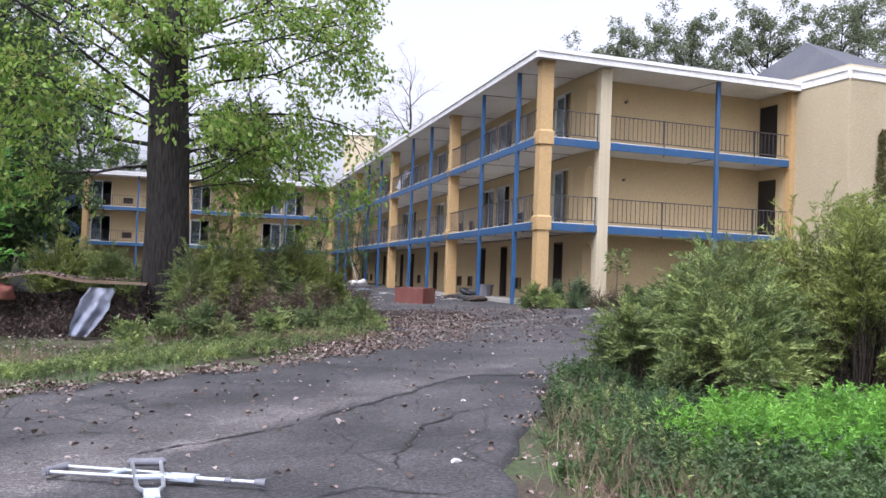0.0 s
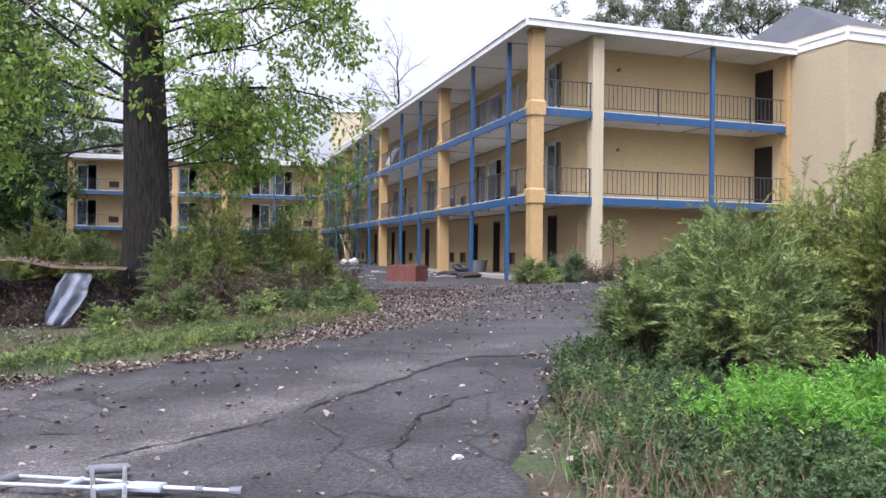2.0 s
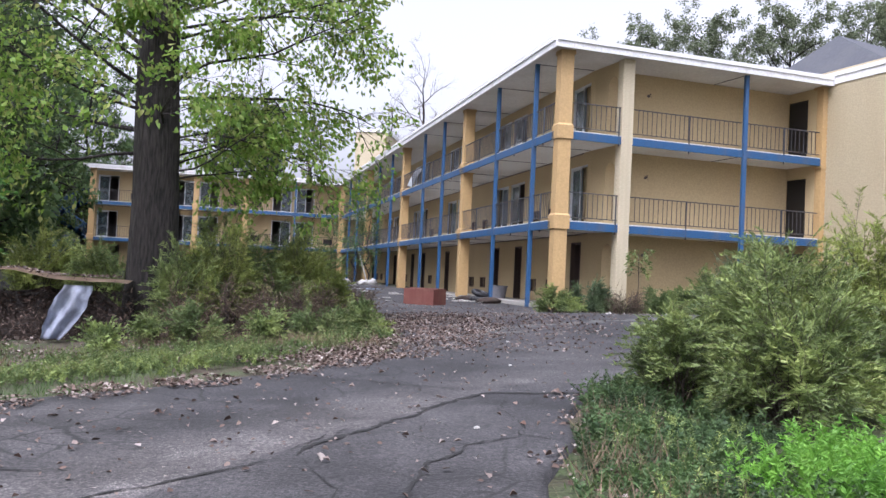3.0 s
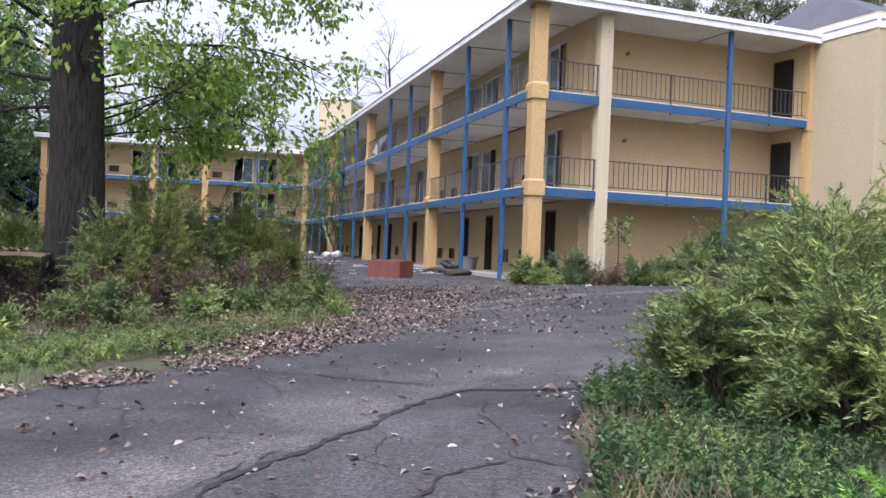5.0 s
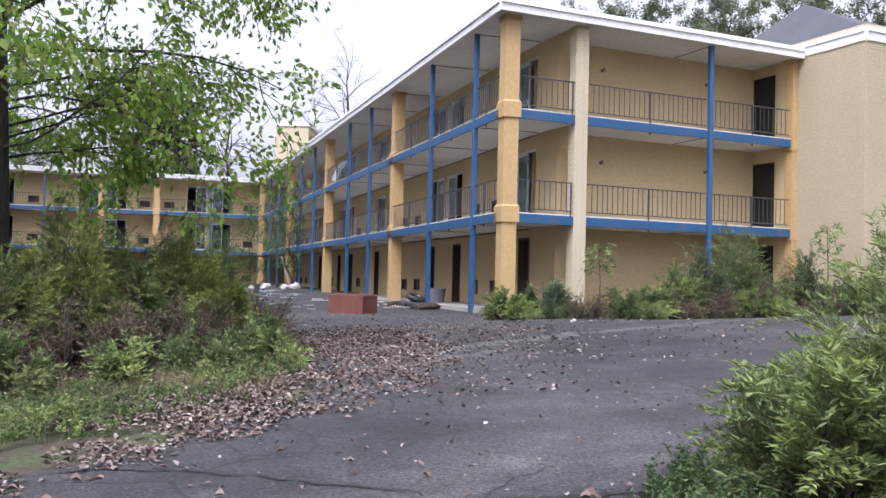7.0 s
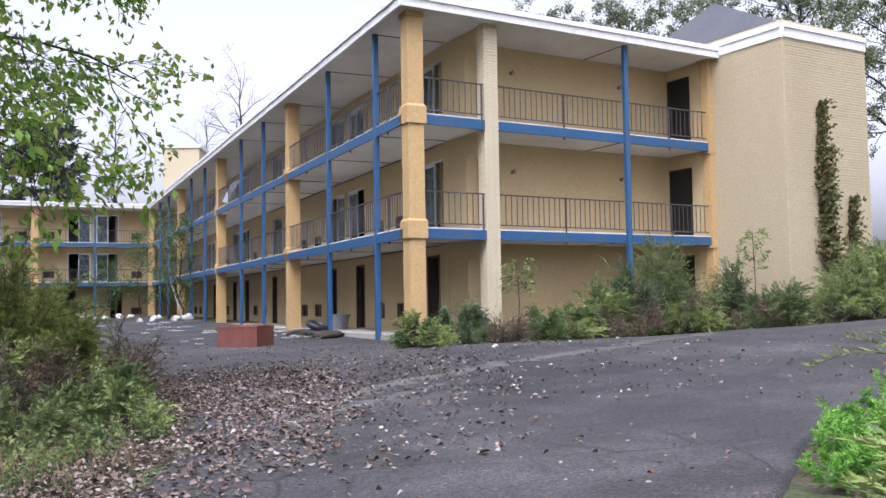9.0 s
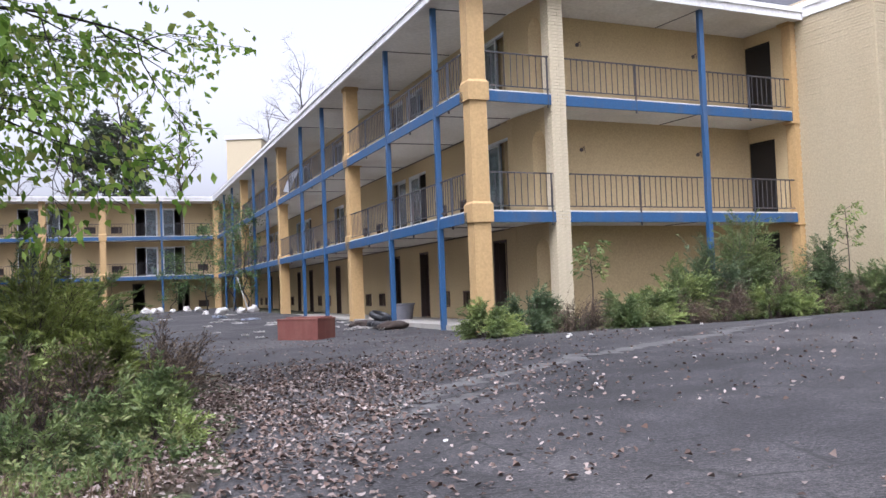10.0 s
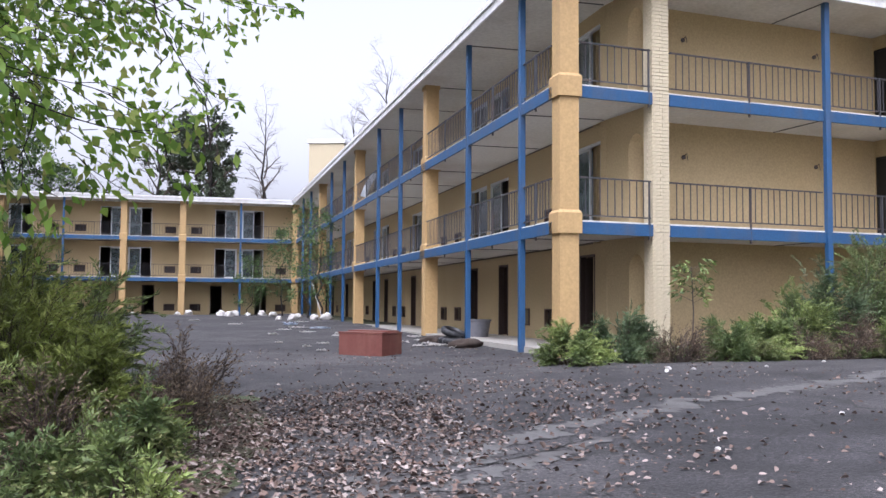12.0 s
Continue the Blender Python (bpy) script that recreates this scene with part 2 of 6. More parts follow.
LEFT_EDGE = ((-60, -18.0), (-24, -14.0), (-20, -12.8), (-18.4, -12.1), (-16.9, -11.5), (-16.4, -10.4), (-15.9, -9.6), (-15.3, -8.8), (-14.6, -8.3), (-13.4, -7.4), (-12.0, -6.95), (-8.5, -6.6), (-5.0, -6.4), (-3.0, -7.6), (-1.0, -11.0), (2.0, -17.0), (46, -20.0), (47, -20.0))
RIGHT_EDGE = ((-60, -3.5), (-24, -9.0), (-22.7, -8.5), (-21.3, -7.95), (-18.4, -6.6), (-17.4, -6.1), (-16.5, -5.2), (-15.7, -4.1), (-14.6, -2.7), (-13.4, -0.6), (-12.4, 2.0), (-11.5, 5.5), (-10.5, 12.0), (-9.5, 26.0), (-9.0, 44.0), (-4.0, 44.0), (-3.2, 26.0), (-2.6, 14.0), (-2.2, 8.0), (-1.9, 3.0), (-1.5, -0.4), (-0.5, 0.5), (47, 0.5))


def grid_axis(stops):
    out = []
    for (a, step), (b, _) in zip(stops, stops[1:]):
        k = max(1, round((b - a) / step))
        out += [a + (b - a) * i / k for i in range(k)]
    return out + [stops[-1][0]]


def verge_bump(x, y):
    return 0.05 * noise.noise((x * 0.9, y * 0.9, 1.0)) + 0.03 * noise.noise((x * 3.1, y * 3.1, 4.0))


def on_road(x, y):
    return -60 < y < 47 and lerp_at(LEFT_EDGE, y) < x < lerp_at(RIGHT_EDGE, y)


def build_ground():
    xs = grid_axis(((-900, 120), (-300, 40), (-80, 6), (-30, 0.7), (22, 4), (80, 40), (300, 120), (900, 120)))
    ys = grid_axis(((-900, 120), (-300, 40), (-80, 6), (-34, 0.7), (12, 2), (60, 6), (140, 40), (300, 120), (900, 120)))
    def lie(x, y):
        if not on_road(x, y):
            return verge_bump(x, y) - 0.02
        return -0.12 if on_road(x - 0.75, y) and on_road(x + 0.75, y) else -0.05
    verts = [(x, y, ground_z(x, y) + lie(x, y)) for y in ys for x in xs]
    w = len(xs)
    faces = [(j * w + i, j * w + i + 1, (j + 1) * w + i + 1, (j + 1) * w + i) for j in range(len(ys) - 1) for i in range(w - 1)]
    me = bpy.data.meshes.new("ground")
    me.from_pydata(verts, [], faces)
    me.materials.append(SOIL)
    me.shade_smooth()
    tagged(new("ground", me), "brown leaf-strewn soil with thin grass", "ground", kind="structure")


def build_road():
    ys = grid_axis(((-60, 4), (-30, 0.5), (-16.5, 0.15), (-8.0, 0.25), (-4.2, 0.06), (0.5, 0.5), (14, 1.5), (47, 1.5)))
    cols = 70
    verts, faces = [], []
    for y in ys:
        a, b = lerp_at(LEFT_EDGE, y), lerp_at(RIGHT_EDGE, y)
        a += 0.22 * noise.noise((y * 0.8, 3.0, 0.0)) + 0.1 * noise.noise((y * 3.0, 5.0, 0.0))
        b += 0.16 * noise.noise((y * 1.1, 9.0, 0.0)) + 0.08 * noise.noise((y * 3.3, 2.0, 0.0))
        for i in range(cols + 1):
            t = i / cols
            x = a + (b - a) * t
            edge = 0.05 if 0 < i < cols else -0.45
            z = ground_z(x, y) + edge * 0.4 + 0.012 * noise.noise((x * 0.7, y * 0.7, 7.0)) + 0.004 * noise.noise((x * 4, y * 4, 2.0))
            verts.append((x, y, z))
    w = cols + 1
    faces = [(j * w + i, j * w + i + 1, (j + 1) * w + i + 1, (j + 1) * w + i) for j in range(len(ys) - 1) for i in range(cols)]
    me = bpy.data.meshes.new("road")
    me.from_pydata(verts, [], faces)
    me.materials.append(ASPHALT)
    me.shade_smooth()
    tagged(new("road", me), "old dark grey asphalt drive, cracked and strewn with leaves", "road", kind="structure")


build_ground()
build_road()


# ---- motel ----
FLOOR = (0.08, 2.63, 5.32)      # walking levels
UNDER = (2.36, 5.05, 7.70)      # undersides of the decks and the roof
RISE = 2.05


def wall_bm(bm, length, z0, z1, thick, holes):
    """A wall along +x from 0, its face at y = 0, with rectangular openings (x0, x1, z0, z1)."""
    cuts = sorted({0.0, length, *(h[0] for h in holes), *(h[1] for h in holes)})
    for a, b in zip(cuts, cuts[1:]):
        if b - a < 1e-4:
            continue
        mid = (a + b) / 2
        zs = [z0]
        for h in sorted((h for h in holes if h[0] < mid < h[1]), key=lambda h: h[2]):
            zs += [h[2], h[3]]
        zs.append(z1)
        for k in range(0, len(zs), 2):
            if zs[k + 1] - zs[k] > 1e-3:
                box_bm(bm, a, b, 0, thick, zs[k], zs[k + 1])
    weld(bm)


def add_column(wing, x, y, size=0.40, name="column"):
    """Ochre square column with two capped blocks at the deck levels and a small capital."""
    ob = bmesh.new()
    h = size / 2
    box_bm(ob, -h, h, -h, h, -0.35, UNDER[2] - 0.12)
    for u in UNDER[:2]:
        k = h + 0.05
        lo = [ob.verts.new((sx * k, sy * k, u)) for sx, sy in ((-1, -1), (1, -1), (1, 1), (-1, 1))]
        hi = [ob.verts.new((sx * k, sy * k, u + 0.40)) for sx, sy in ((-1, -1), (1, -1), (1, 1), (-1, 1))]
        tp = [ob.verts.new((sx * (h + 0.004), sy * (h + 0.004), u + 0.46)) for sx, sy in ((-1, -1), (1, -1), (1, 1), (-1, 1))]
        for r, s in ((lo, hi), (hi, tp)):
            for i in range(4):
                ob.faces.new((r[i], r[(i + 1) % 4], s[(i + 1) % 4], s[i]))
        ob.faces.new(lo[::-1])
        ob.faces.new(tp)
    box_bm(ob, -h - 0.03, h + 0.03, -h - 0.03, h + 0.03, UNDER[2] - 0.12, UNDER[2])
    p = part(name, ob, COLUMN, wing, "ochre painted square column with capped blocks")
    p.location = (x, y, 0)
    return p


def add_post(wing, x, y):
    ob = make_box(-0.065, 0.065, -0.065, 0.065, -0.3, UNDER[2] + 0.06, bevel=0.012)
    p = part("post", ob, BLUE, wing, "slim blue painted steel post")
    p.location = (x, y, 0)


def add_railing(wing, x0, y0, x1, y1, z, step=0.165, posts=()):
    """Iron railing between two points at deck level z: top rail, bottom rail, balusters, and stout posts fixed to the fascia."""
    run = math.hypot(x1 - x0, y1 - y0)
    turn = math.atan2(y1 - y0, x1 - x0)
    top = part("railing", make_box(0, run, -0.022, 0.022, 0.83, 0.86, bevel=0.006), RAIL, wing, "thin dark iron balcony railing")
    top.location, top.rotation_euler = (x0, y0, z), (0, 0, turn)
    part("bottom_rail", make_box(0, run, -0.012, 0.012, 0.085, 0.11), RAIL, top)
    k = max(2, round(run / step))
    me = mesh_from("baluster", make_box(-0.008, 0.008, -0.008, 0.008, 0.11, 0.83), RAIL)
    for i in range(1, k):
        b = part("baluster", me, RAIL, top)
        b.location = (run * i / k + random.uniform(-0.008, 0.008), 0, 0)
        b.rotation_euler = (0, random.uniform(-0.008, 0.008), 0)
    for s in posts:
        part("rail_post", make_box(s - 0.015, s + 0.015, -0.05, -0.01, -0.34, 0.86, bevel=0.005), RAIL, top, "dark flat rail post fixed to the deck edge")


def add_ac(wing, name, m, broken=False):
    """Wall air conditioner sleeve: rim, recessed slatted grille."""
    rim = bmesh.new()
    for a in ((-0.36, -0.32, -0.03, 0.10, -0.23, 0.23), (0.32, 0.36, -0.03, 0.10, -0.23, 0.23), (-0.32, 0.32, -0.03, 0.10, 0.19, 0.23), (-0.32, 0.32, -0.03, 0.10, -0.23, -0.19)):
        box_bm(rim, *a)
    r = part(name, rim, RUST, wing, "rusted wall air-conditioner opening")
    r.matrix_basis = m
    gr = bmesh.new()
    if not broken:
        for i in range(9):
            z = -0.17 + i * 0.042
            box_bm(gr, -0.32, 0.32, 0.05, 0.07, z, z + 0.018)
    box_bm(gr, -0.32, 0.32, 0.22, 0.24, -0.2, 0.2)
    part("grille", gr, DOORWOOD, r)


def add_slider(wing, m, width, flip, curtain=True, label="aluminium sliding glass door, one half standing open"):
    """Sliding door: frame, fixed glazed leaf on one half, the other half open to the dark room."""
    w = width
    fr = bmesh.new()
    for a in ((0, 0.05, 0.02, 0.12, 0, RISE), (w - 0.05, w, 0.02, 0.12, 0, RISE), (0.05, w - 0.05, 0.02, 0.12, RISE - 0.05, RISE), (0.05, w - 0.05, 0.02, 0.12, 0, 0.04)):
        box_bm(fr, *a)
    f = part("sliding_door", fr, ALU, wing, label)
    f.matrix_basis = m
    a, b = (0.05, w * 0.55) if not flip else (w * 0.45, w - 0.05)
    leaf = bmesh.new()
    for q in ((a, a + 0.06, 0.05, 0.09, 0.04, RISE - 0.05), (b - 0.06, b, 0.05, 0.09, 0.04, RISE - 0.05), (a + 0.06, b - 0.06, 0.05, 0.09, 0.04, 0.13), (a + 0.06, b - 0.06, 0.05, 0.09, RISE - 0.12, RISE - 0.05)):
        box_bm(leaf, *q)
    part("leaf_frame", leaf, ALU, f)
    g = part("pane", make_box(a + 0.06, b - 0.06, 0.065, 0.075, 0.13, RISE - 0.12), GLASS, f)
    g.visible_shadow = False
    if curtain:
        cu = bmesh.new()
        n_, w_ = 14, b - a - 0.1
        rows = []
        for z in (0.1, RISE - 0.1):
            rows.append([cu.verts.new((a + 0.05 + w_ * i / n_, 0.22 + 0.03 * math.sin(i * 2.2), z)) for i in range(n_ + 1)])
        for i in range(n_):
            cu.faces.new((rows[0][i], rows[0][i + 1], rows[1][i + 1], rows[1][i]))
        ext = bmesh.ops.solidify(cu, geom=cu.faces[:], thickness=0.01)
        part("curtain", cu, CURTAIN, f, "pale blue drawn curtain behind glass")


def add_room_door(wing, m, ajar, width=0.8):
    """Ground-floor room door: dark frame, door leaf standing partly open inwards."""
    fr = bmesh.new()
    for a in ((0, 0.05, -0.01, 0.14, 0, RISE), (width - 0.05, width, -0.01, 0.14, 0, RISE), (0.05, width - 0.05, -0.01, 0.14, RISE - 0.05, RISE)):
        box_bm(fr, *a)
    f = part("door_frame", fr, DOORWOOD, wing, "dark brown door frame, door ajar")
    f.matrix_basis = m
    leaf = part("door_leaf", make_box(0, width - 0.1, -0.02, 0.02, 0.01, RISE - 0.06, bevel=0.004), DOORWOOD, f)
    leaf.location, leaf.rotation_euler = (0.05, 0.12, 0), (0, 0, radians(ajar))
    kb = bmesh.new()
    bmesh.ops.create_uvsphere(kb, u_segments=10, v_segments=6, radius=0.032)
    knob = part("knob", kb, ALU, leaf)
    knob.location = (width - 0.18, -0.05, 1.0)


def wall_run(wing, m, length, units, thick=0.2):
    """Gallery wall of three storeys with openings, along local x of m, facing local -y."""
    for lvl in range(3):
        base = FLOOR[lvl]
        holes = []
        for kind_, s, w in units[lvl]:
            if kind_ == "ac":
                holes.append((s - w / 2, s + w / 2, base + 0.33, base + 0.79))
            else:
                holes.append((s, s + w, base, base + RISE))
        bm = bmesh.new()
        wall_bm(bm, length, base - (0.5 if lvl == 0 else 0), UNDER[lvl], thick, holes)
        part("wall", bm, WALL, wing, "pale yellow stucco gallery wall").matrix_basis = m
        for i, (kind_, s, w) in enumerate(units[lvl]):
            if kind_ == "ac":
                add_ac(wing, "air_conditioner", m @ pose(s, 0, base + 0.56), broken=(i * 7 + lvl) % 3 == 0)
            elif kind_ == "door":
                add_room_door(wing, m @ pose(s, 0, base), 60 + (i * 37) % 40, w)
            else:
                add_slider(wing, m @ pose(s, 0, base), w, kind_ == "slideR", curtain=(i * 5 + lvl) % 4 != 0)


def pattern(lines, ac_off, slide_near, slide_w, door_near, door_w, length):
    """Openings about the party lines, which alternate between conditioners and doors."""
    out = [[], [], []]
    for pos, kind_ in lines:
        for side in (-1, 1):
            for lvl in range(3):
                if kind_ == "ac":
                    s, w = pos + side * ac_off, 0.72
                    if 0.5 < s < length - 0.5:
                        out[lvl].append(("ac", s, w))
                elif lvl == 0:
                    s = pos + side * (door_near + door_w / 2) - door_w / 2
                    if 0.2 < s < length - 1.1:
                        out[0].append(("door", s, door_w))
                else:
                    s = pos + side * (slide_near + slide_w / 2) - slide_w / 2
                    if 0.2 < s < length - slide_w:
                        out[lvl].append(("slideL" if side > 0 else "slideR", s, slide_w))
    return out


def shell(wing, m, length, depth):
    """Back wall, end walls, floors and party walls behind a gallery wall."""
    bm = bmesh.new()
    box_bm(bm, 0, length, depth - 0.2, depth, -0.5, UNDER[2])
    box_bm(bm, 0, 0.2, 0.2, depth - 0.2, -0.5, UNDER[2])
    box_bm(bm, length - 0.2, length, 0.2, depth - 0.2, -0.5, UNDER[2])
    part("back_wall", bm, WALL, wing).matrix_basis = m
    bm = bmesh.new()
    for lvl in range(3):
        box_bm(bm, 0.2, length - 0.2, 0.2, depth - 0.2, -0.5 if lvl == 0 else UNDER[lvl - 1], FLOOR[lvl])
    part("room_floor", bm, INSIDE, wing).matrix_basis = m
    k = int(length / 4.2)
    for lvl in range(3):
        for i in range(1, k):
            part("party_wall", make_box(length * i / k - 0.06, length * i / k + 0.06, 0.2, depth - 0.25, FLOOR[lvl], UNDER[lvl]), INSIDE, wing).matrix_basis = m
        part("lining", make_box(0.2, length - 0.2, depth - 0.25, depth - 0.2, FLOOR[lvl], UNDER[lvl]), INSIDE, wing).matrix_basis = m


def prism_bm(bm, pts, z0, z1):
    lo = [bm.verts.new((x, y, z0)) for x, y in pts]
    hi = [bm.verts.new((x, y, z1)) for x, y in pts]
    bm.faces.new(lo[::-1])
    bm.faces.new(hi)
    for i in range(len(pts)):
        j = (i + 1) % len(pts)
        bm.faces.new((lo[i], lo[j], hi[j], hi[i]))


def beam_bm(bm, p0, p1, out, back, z0, z1):
    """A board along p0 to p1, from `out` metres to the right of the run to `back` metres to its left."""
    d = (Vector((*p1, 0)) - Vector((*p0, 0))).normalized()
    r = Vector((d.y, -d.x, 0))
    q = [Vector((*p0, 0)) + r * out, Vector((*p1, 0)) + r * out, Vector((*p1, 0)) - r * back, Vector((*p0, 0)) - r * back]
    prism_bm(bm, [(v.x, v.y) for v in q], z0, z1)


SKEW = radians(6.2)


def skew(s, d):
    """Plan of the end block: s along its front from the corner, d into the building."""
    return (s * math.cos(SKEW) - d * math.sin(SKEW), s * math.sin(SKEW) + d * math.cos(SKEW))


END = pose(0, 0, 0, 0, 0, 6.2)
YF = 47.2                                   # front line of the far wing
XL = -19.0                                  # left end of the far wing
COLS = (0.22, 10.95, 23.6, 35.55)
POSTS = (2.16, 6.19, 14.3, 18.2, 26.6, 30.7, 39.2, 43.2)


def build_roof():
    roof = tagged(new("roof", mesh_from("roof", roof_bm(), ROOFING)), "flat grey membrane roof over the galleries", "roof", kind="structure")
    bm = bmesh.new()
    runs = ((skew(-0.32, -0.34), skew(9.90, -0.34)), ((-0.30, YF - 0.30), (-0.30, -0.30)), ((XL - 0.3, YF - 0.30), (-0.30, YF - 0.30)), ((XL - 0.3, YF + 9), (XL - 0.3, YF - 0.3)))
    for a, b in runs:
        beam_bm(bm, a, b, 0.0, 0.05, UNDER[2] - 0.02, UNDER[2] + 0.17)
        beam_bm(bm, a, b, 0.045, 0.05, UNDER[2] + 0.17, UNDER[2] + 0.29)
    tagged(part("fascia", bm, WHITE, roof), "peeling white fascia board")
    return roof


def roof_bm():
    bm = bmesh.new()
    e1, e2 = skew(9.92, -0.30), skew(9.92, 9.5)
    prism_bm(bm, [(-0.26, -0.26), e1, e2, (10.2, 14), (10.2, YF + 9), (XL - 0.26, YF + 9), (XL - 0.26, YF - 0.26), (-0.26, YF - 0.26)], UNDER[2] + 0.06, UNDER[2] + 0.27)
    return bm


def build_soffit():
    bm = bmesh.new()
    e1, e2 = skew(9.92, -0.29), skew(9.92, 9.4)
    prism_bm(bm, [(-0.25, -0.25), e1, e2, (10.1, 14), (10.1, YF + 8.8), (XL - 0.25, YF + 8.8), (XL - 0.25, YF - 0.25), (-0.25, YF - 0.25)], UNDER[2], UNDER[2] + 0.06)
    tagged(new("ceiling", mesh_from("ceiling", bm, SOFFIT)), "stained pale plaster soffit under the roof", "ceiling", kind="structure")


def deck_parts(wing, poly, edges, lvl):
    bm = bmesh.new()
    prism_bm(bm, poly, UNDER[lvl - 1] + 0.04, FLOOR[lvl])
    part("deck", bm, SOFFIT, wing, "pale concrete gallery deck, stained beneath")
    for a, b in edges:
        bm = bmesh.new()
        beam_bm(bm, a, b, 0.03, 0.03, UNDER[lvl - 1], FLOOR[lvl] - 0.035)
        part("edge_beam", bm, BLUE, wing, "blue painted steel edge beam, peeling")


def build_main_wing():
    wing = thing("motel_wing", "abandoned three-storey pale yellow motel wing with blue galleries", "building")
    length = YF + 2.0 - 2.15
    m = pose(2.0, YF + 2.0, 0, 0, 0, -90)
    first = YF + 2.0
    lines = [(first - (6.4 + 4.25 * k), "ac" if k % 2 == 0 else "door") for k in range(10)]
    units = pattern(lines, 0.92, 0.15, 1.75, 1.05, 0.85, length)
    for lvl in (1, 2):
        units[lvl] = [u for u in units[lvl] if not u[1] > first - 4.6]
        units[lvl].append(("slideL", first - 3.95, 1.5))
    units[0] = [u for u in units[0] if not (u[0] == "door" and u[1] > first - 4.6)]
    units[0].append(("door", first - 3.6, 0.85))
    wall_run(wing, m, length, units)
    shell(wing, m, YF + 2.0 - 3.1, 7.6)
    bm = bmesh.new()
    prism_bm(bm, [(0.05, 0.1), (2.0, 0.3), (2.0, YF), (0.05, YF)], -0.5, FLOOR[0])
    part("walkway", bm, DECKTOP, wing, "grey concrete ground-floor walkway")
    for lvl in (1, 2):
        deck_parts(wing, [(0.0, 0.25), (2.0, 0.45), (2.0, YF + 2), (0.0, YF + 2)], [((0.0, YF), (0.0, 0.3))], lvl)
        stops = sorted([c for c in COLS] + [YF])
        for i, (a, b) in enumerate(zip(stops, stops[1:])):
            inner = [p for p in POSTS if a < p < b]
            cuts = [a + 0.22, *inner, b - 0.22]
            for c, d in zip(cuts, cuts[1:]):
                add_railing(wing, 0.04, d - 0.05, 0.04, c + 0.05, FLOOR[lvl], posts=((d - c - 0.1) / 2,))
    for y in COLS:
        add_column(wing, 0.22, y)
    add_column(wing, -0.05, YF + 0.05)
    for y in POSTS:
        add_post(wing, 0.015, y)
    # cross joints of the decks seen from below
    for lvl in range(3):
        for y in (2.16, 6.19, 10.95, 14.3, 18.2):
            p = part("joint_strip", make_box(0.06, 1.95, y - 0.02, y + 0.02, UNDER[lvl] - 0.015 + (0.04 if lvl < 2 else 0), UNDER[lvl] + (0.045 if lvl < 2 else 0.005)), RAIL, wing)
    return wing


def arch_wall_bm(lvl, y0, y1, thick, a0, a1, spring):
    """Short wall along +x with a round-headed passage on each floor."""
    bm = bmesh.new()
    n_ = 14
    z0, z1 = FLOOR[lvl] - (0.5 if lvl == 0 else 0), UNDER[lvl] + (0.04 if lvl < 2 else 0)
    c, r, zs = (a0 + a1) / 2, (a1 - a0) / 2, FLOOR[lvl] + spring
    for p, q in ((y0, a0), (a1, y1)):
        box_bm(bm, p, q, 0, thick, z0, zs)
        box_bm(bm, p, q, 0, thick, zs, z1)
    for i in range(n_):
        t0, t1 = math.pi * i / n_, math.pi * (i + 1) / n_
        p = [(c - r * math.cos(t0), zs + 1.25 * r * math.sin(t0)), (c - r * math.cos(t1), zs + 1.25 * r * math.sin(t1))]
        quad = [(p[0][0], p[0][1]), (p[1][0], p[1][1]), (p[1][0], z1), (p[0][0], z1)]
        f = [bm.verts.new((x, 0, z)) for x, z in quad]
        b = [bm.verts.new((x, thick, z)) for x, z in quad]
        bm.faces.new(f)
        bm.faces.new(b[::-1])
        for k in range(4):
            bm.faces.new((f[k], b[k], b[(k + 1) % 4], f[(k + 1) % 4]))
    weld(bm)
    return bm


def brick_mesh(lx, ly, lz):
    return mesh_from("brick", make_box(-lx / 2, lx / 2, -ly / 2, ly / 2, -lz / 2, lz / 2), CREAM)


BACK = 1.65                                 # depth of the end gallery


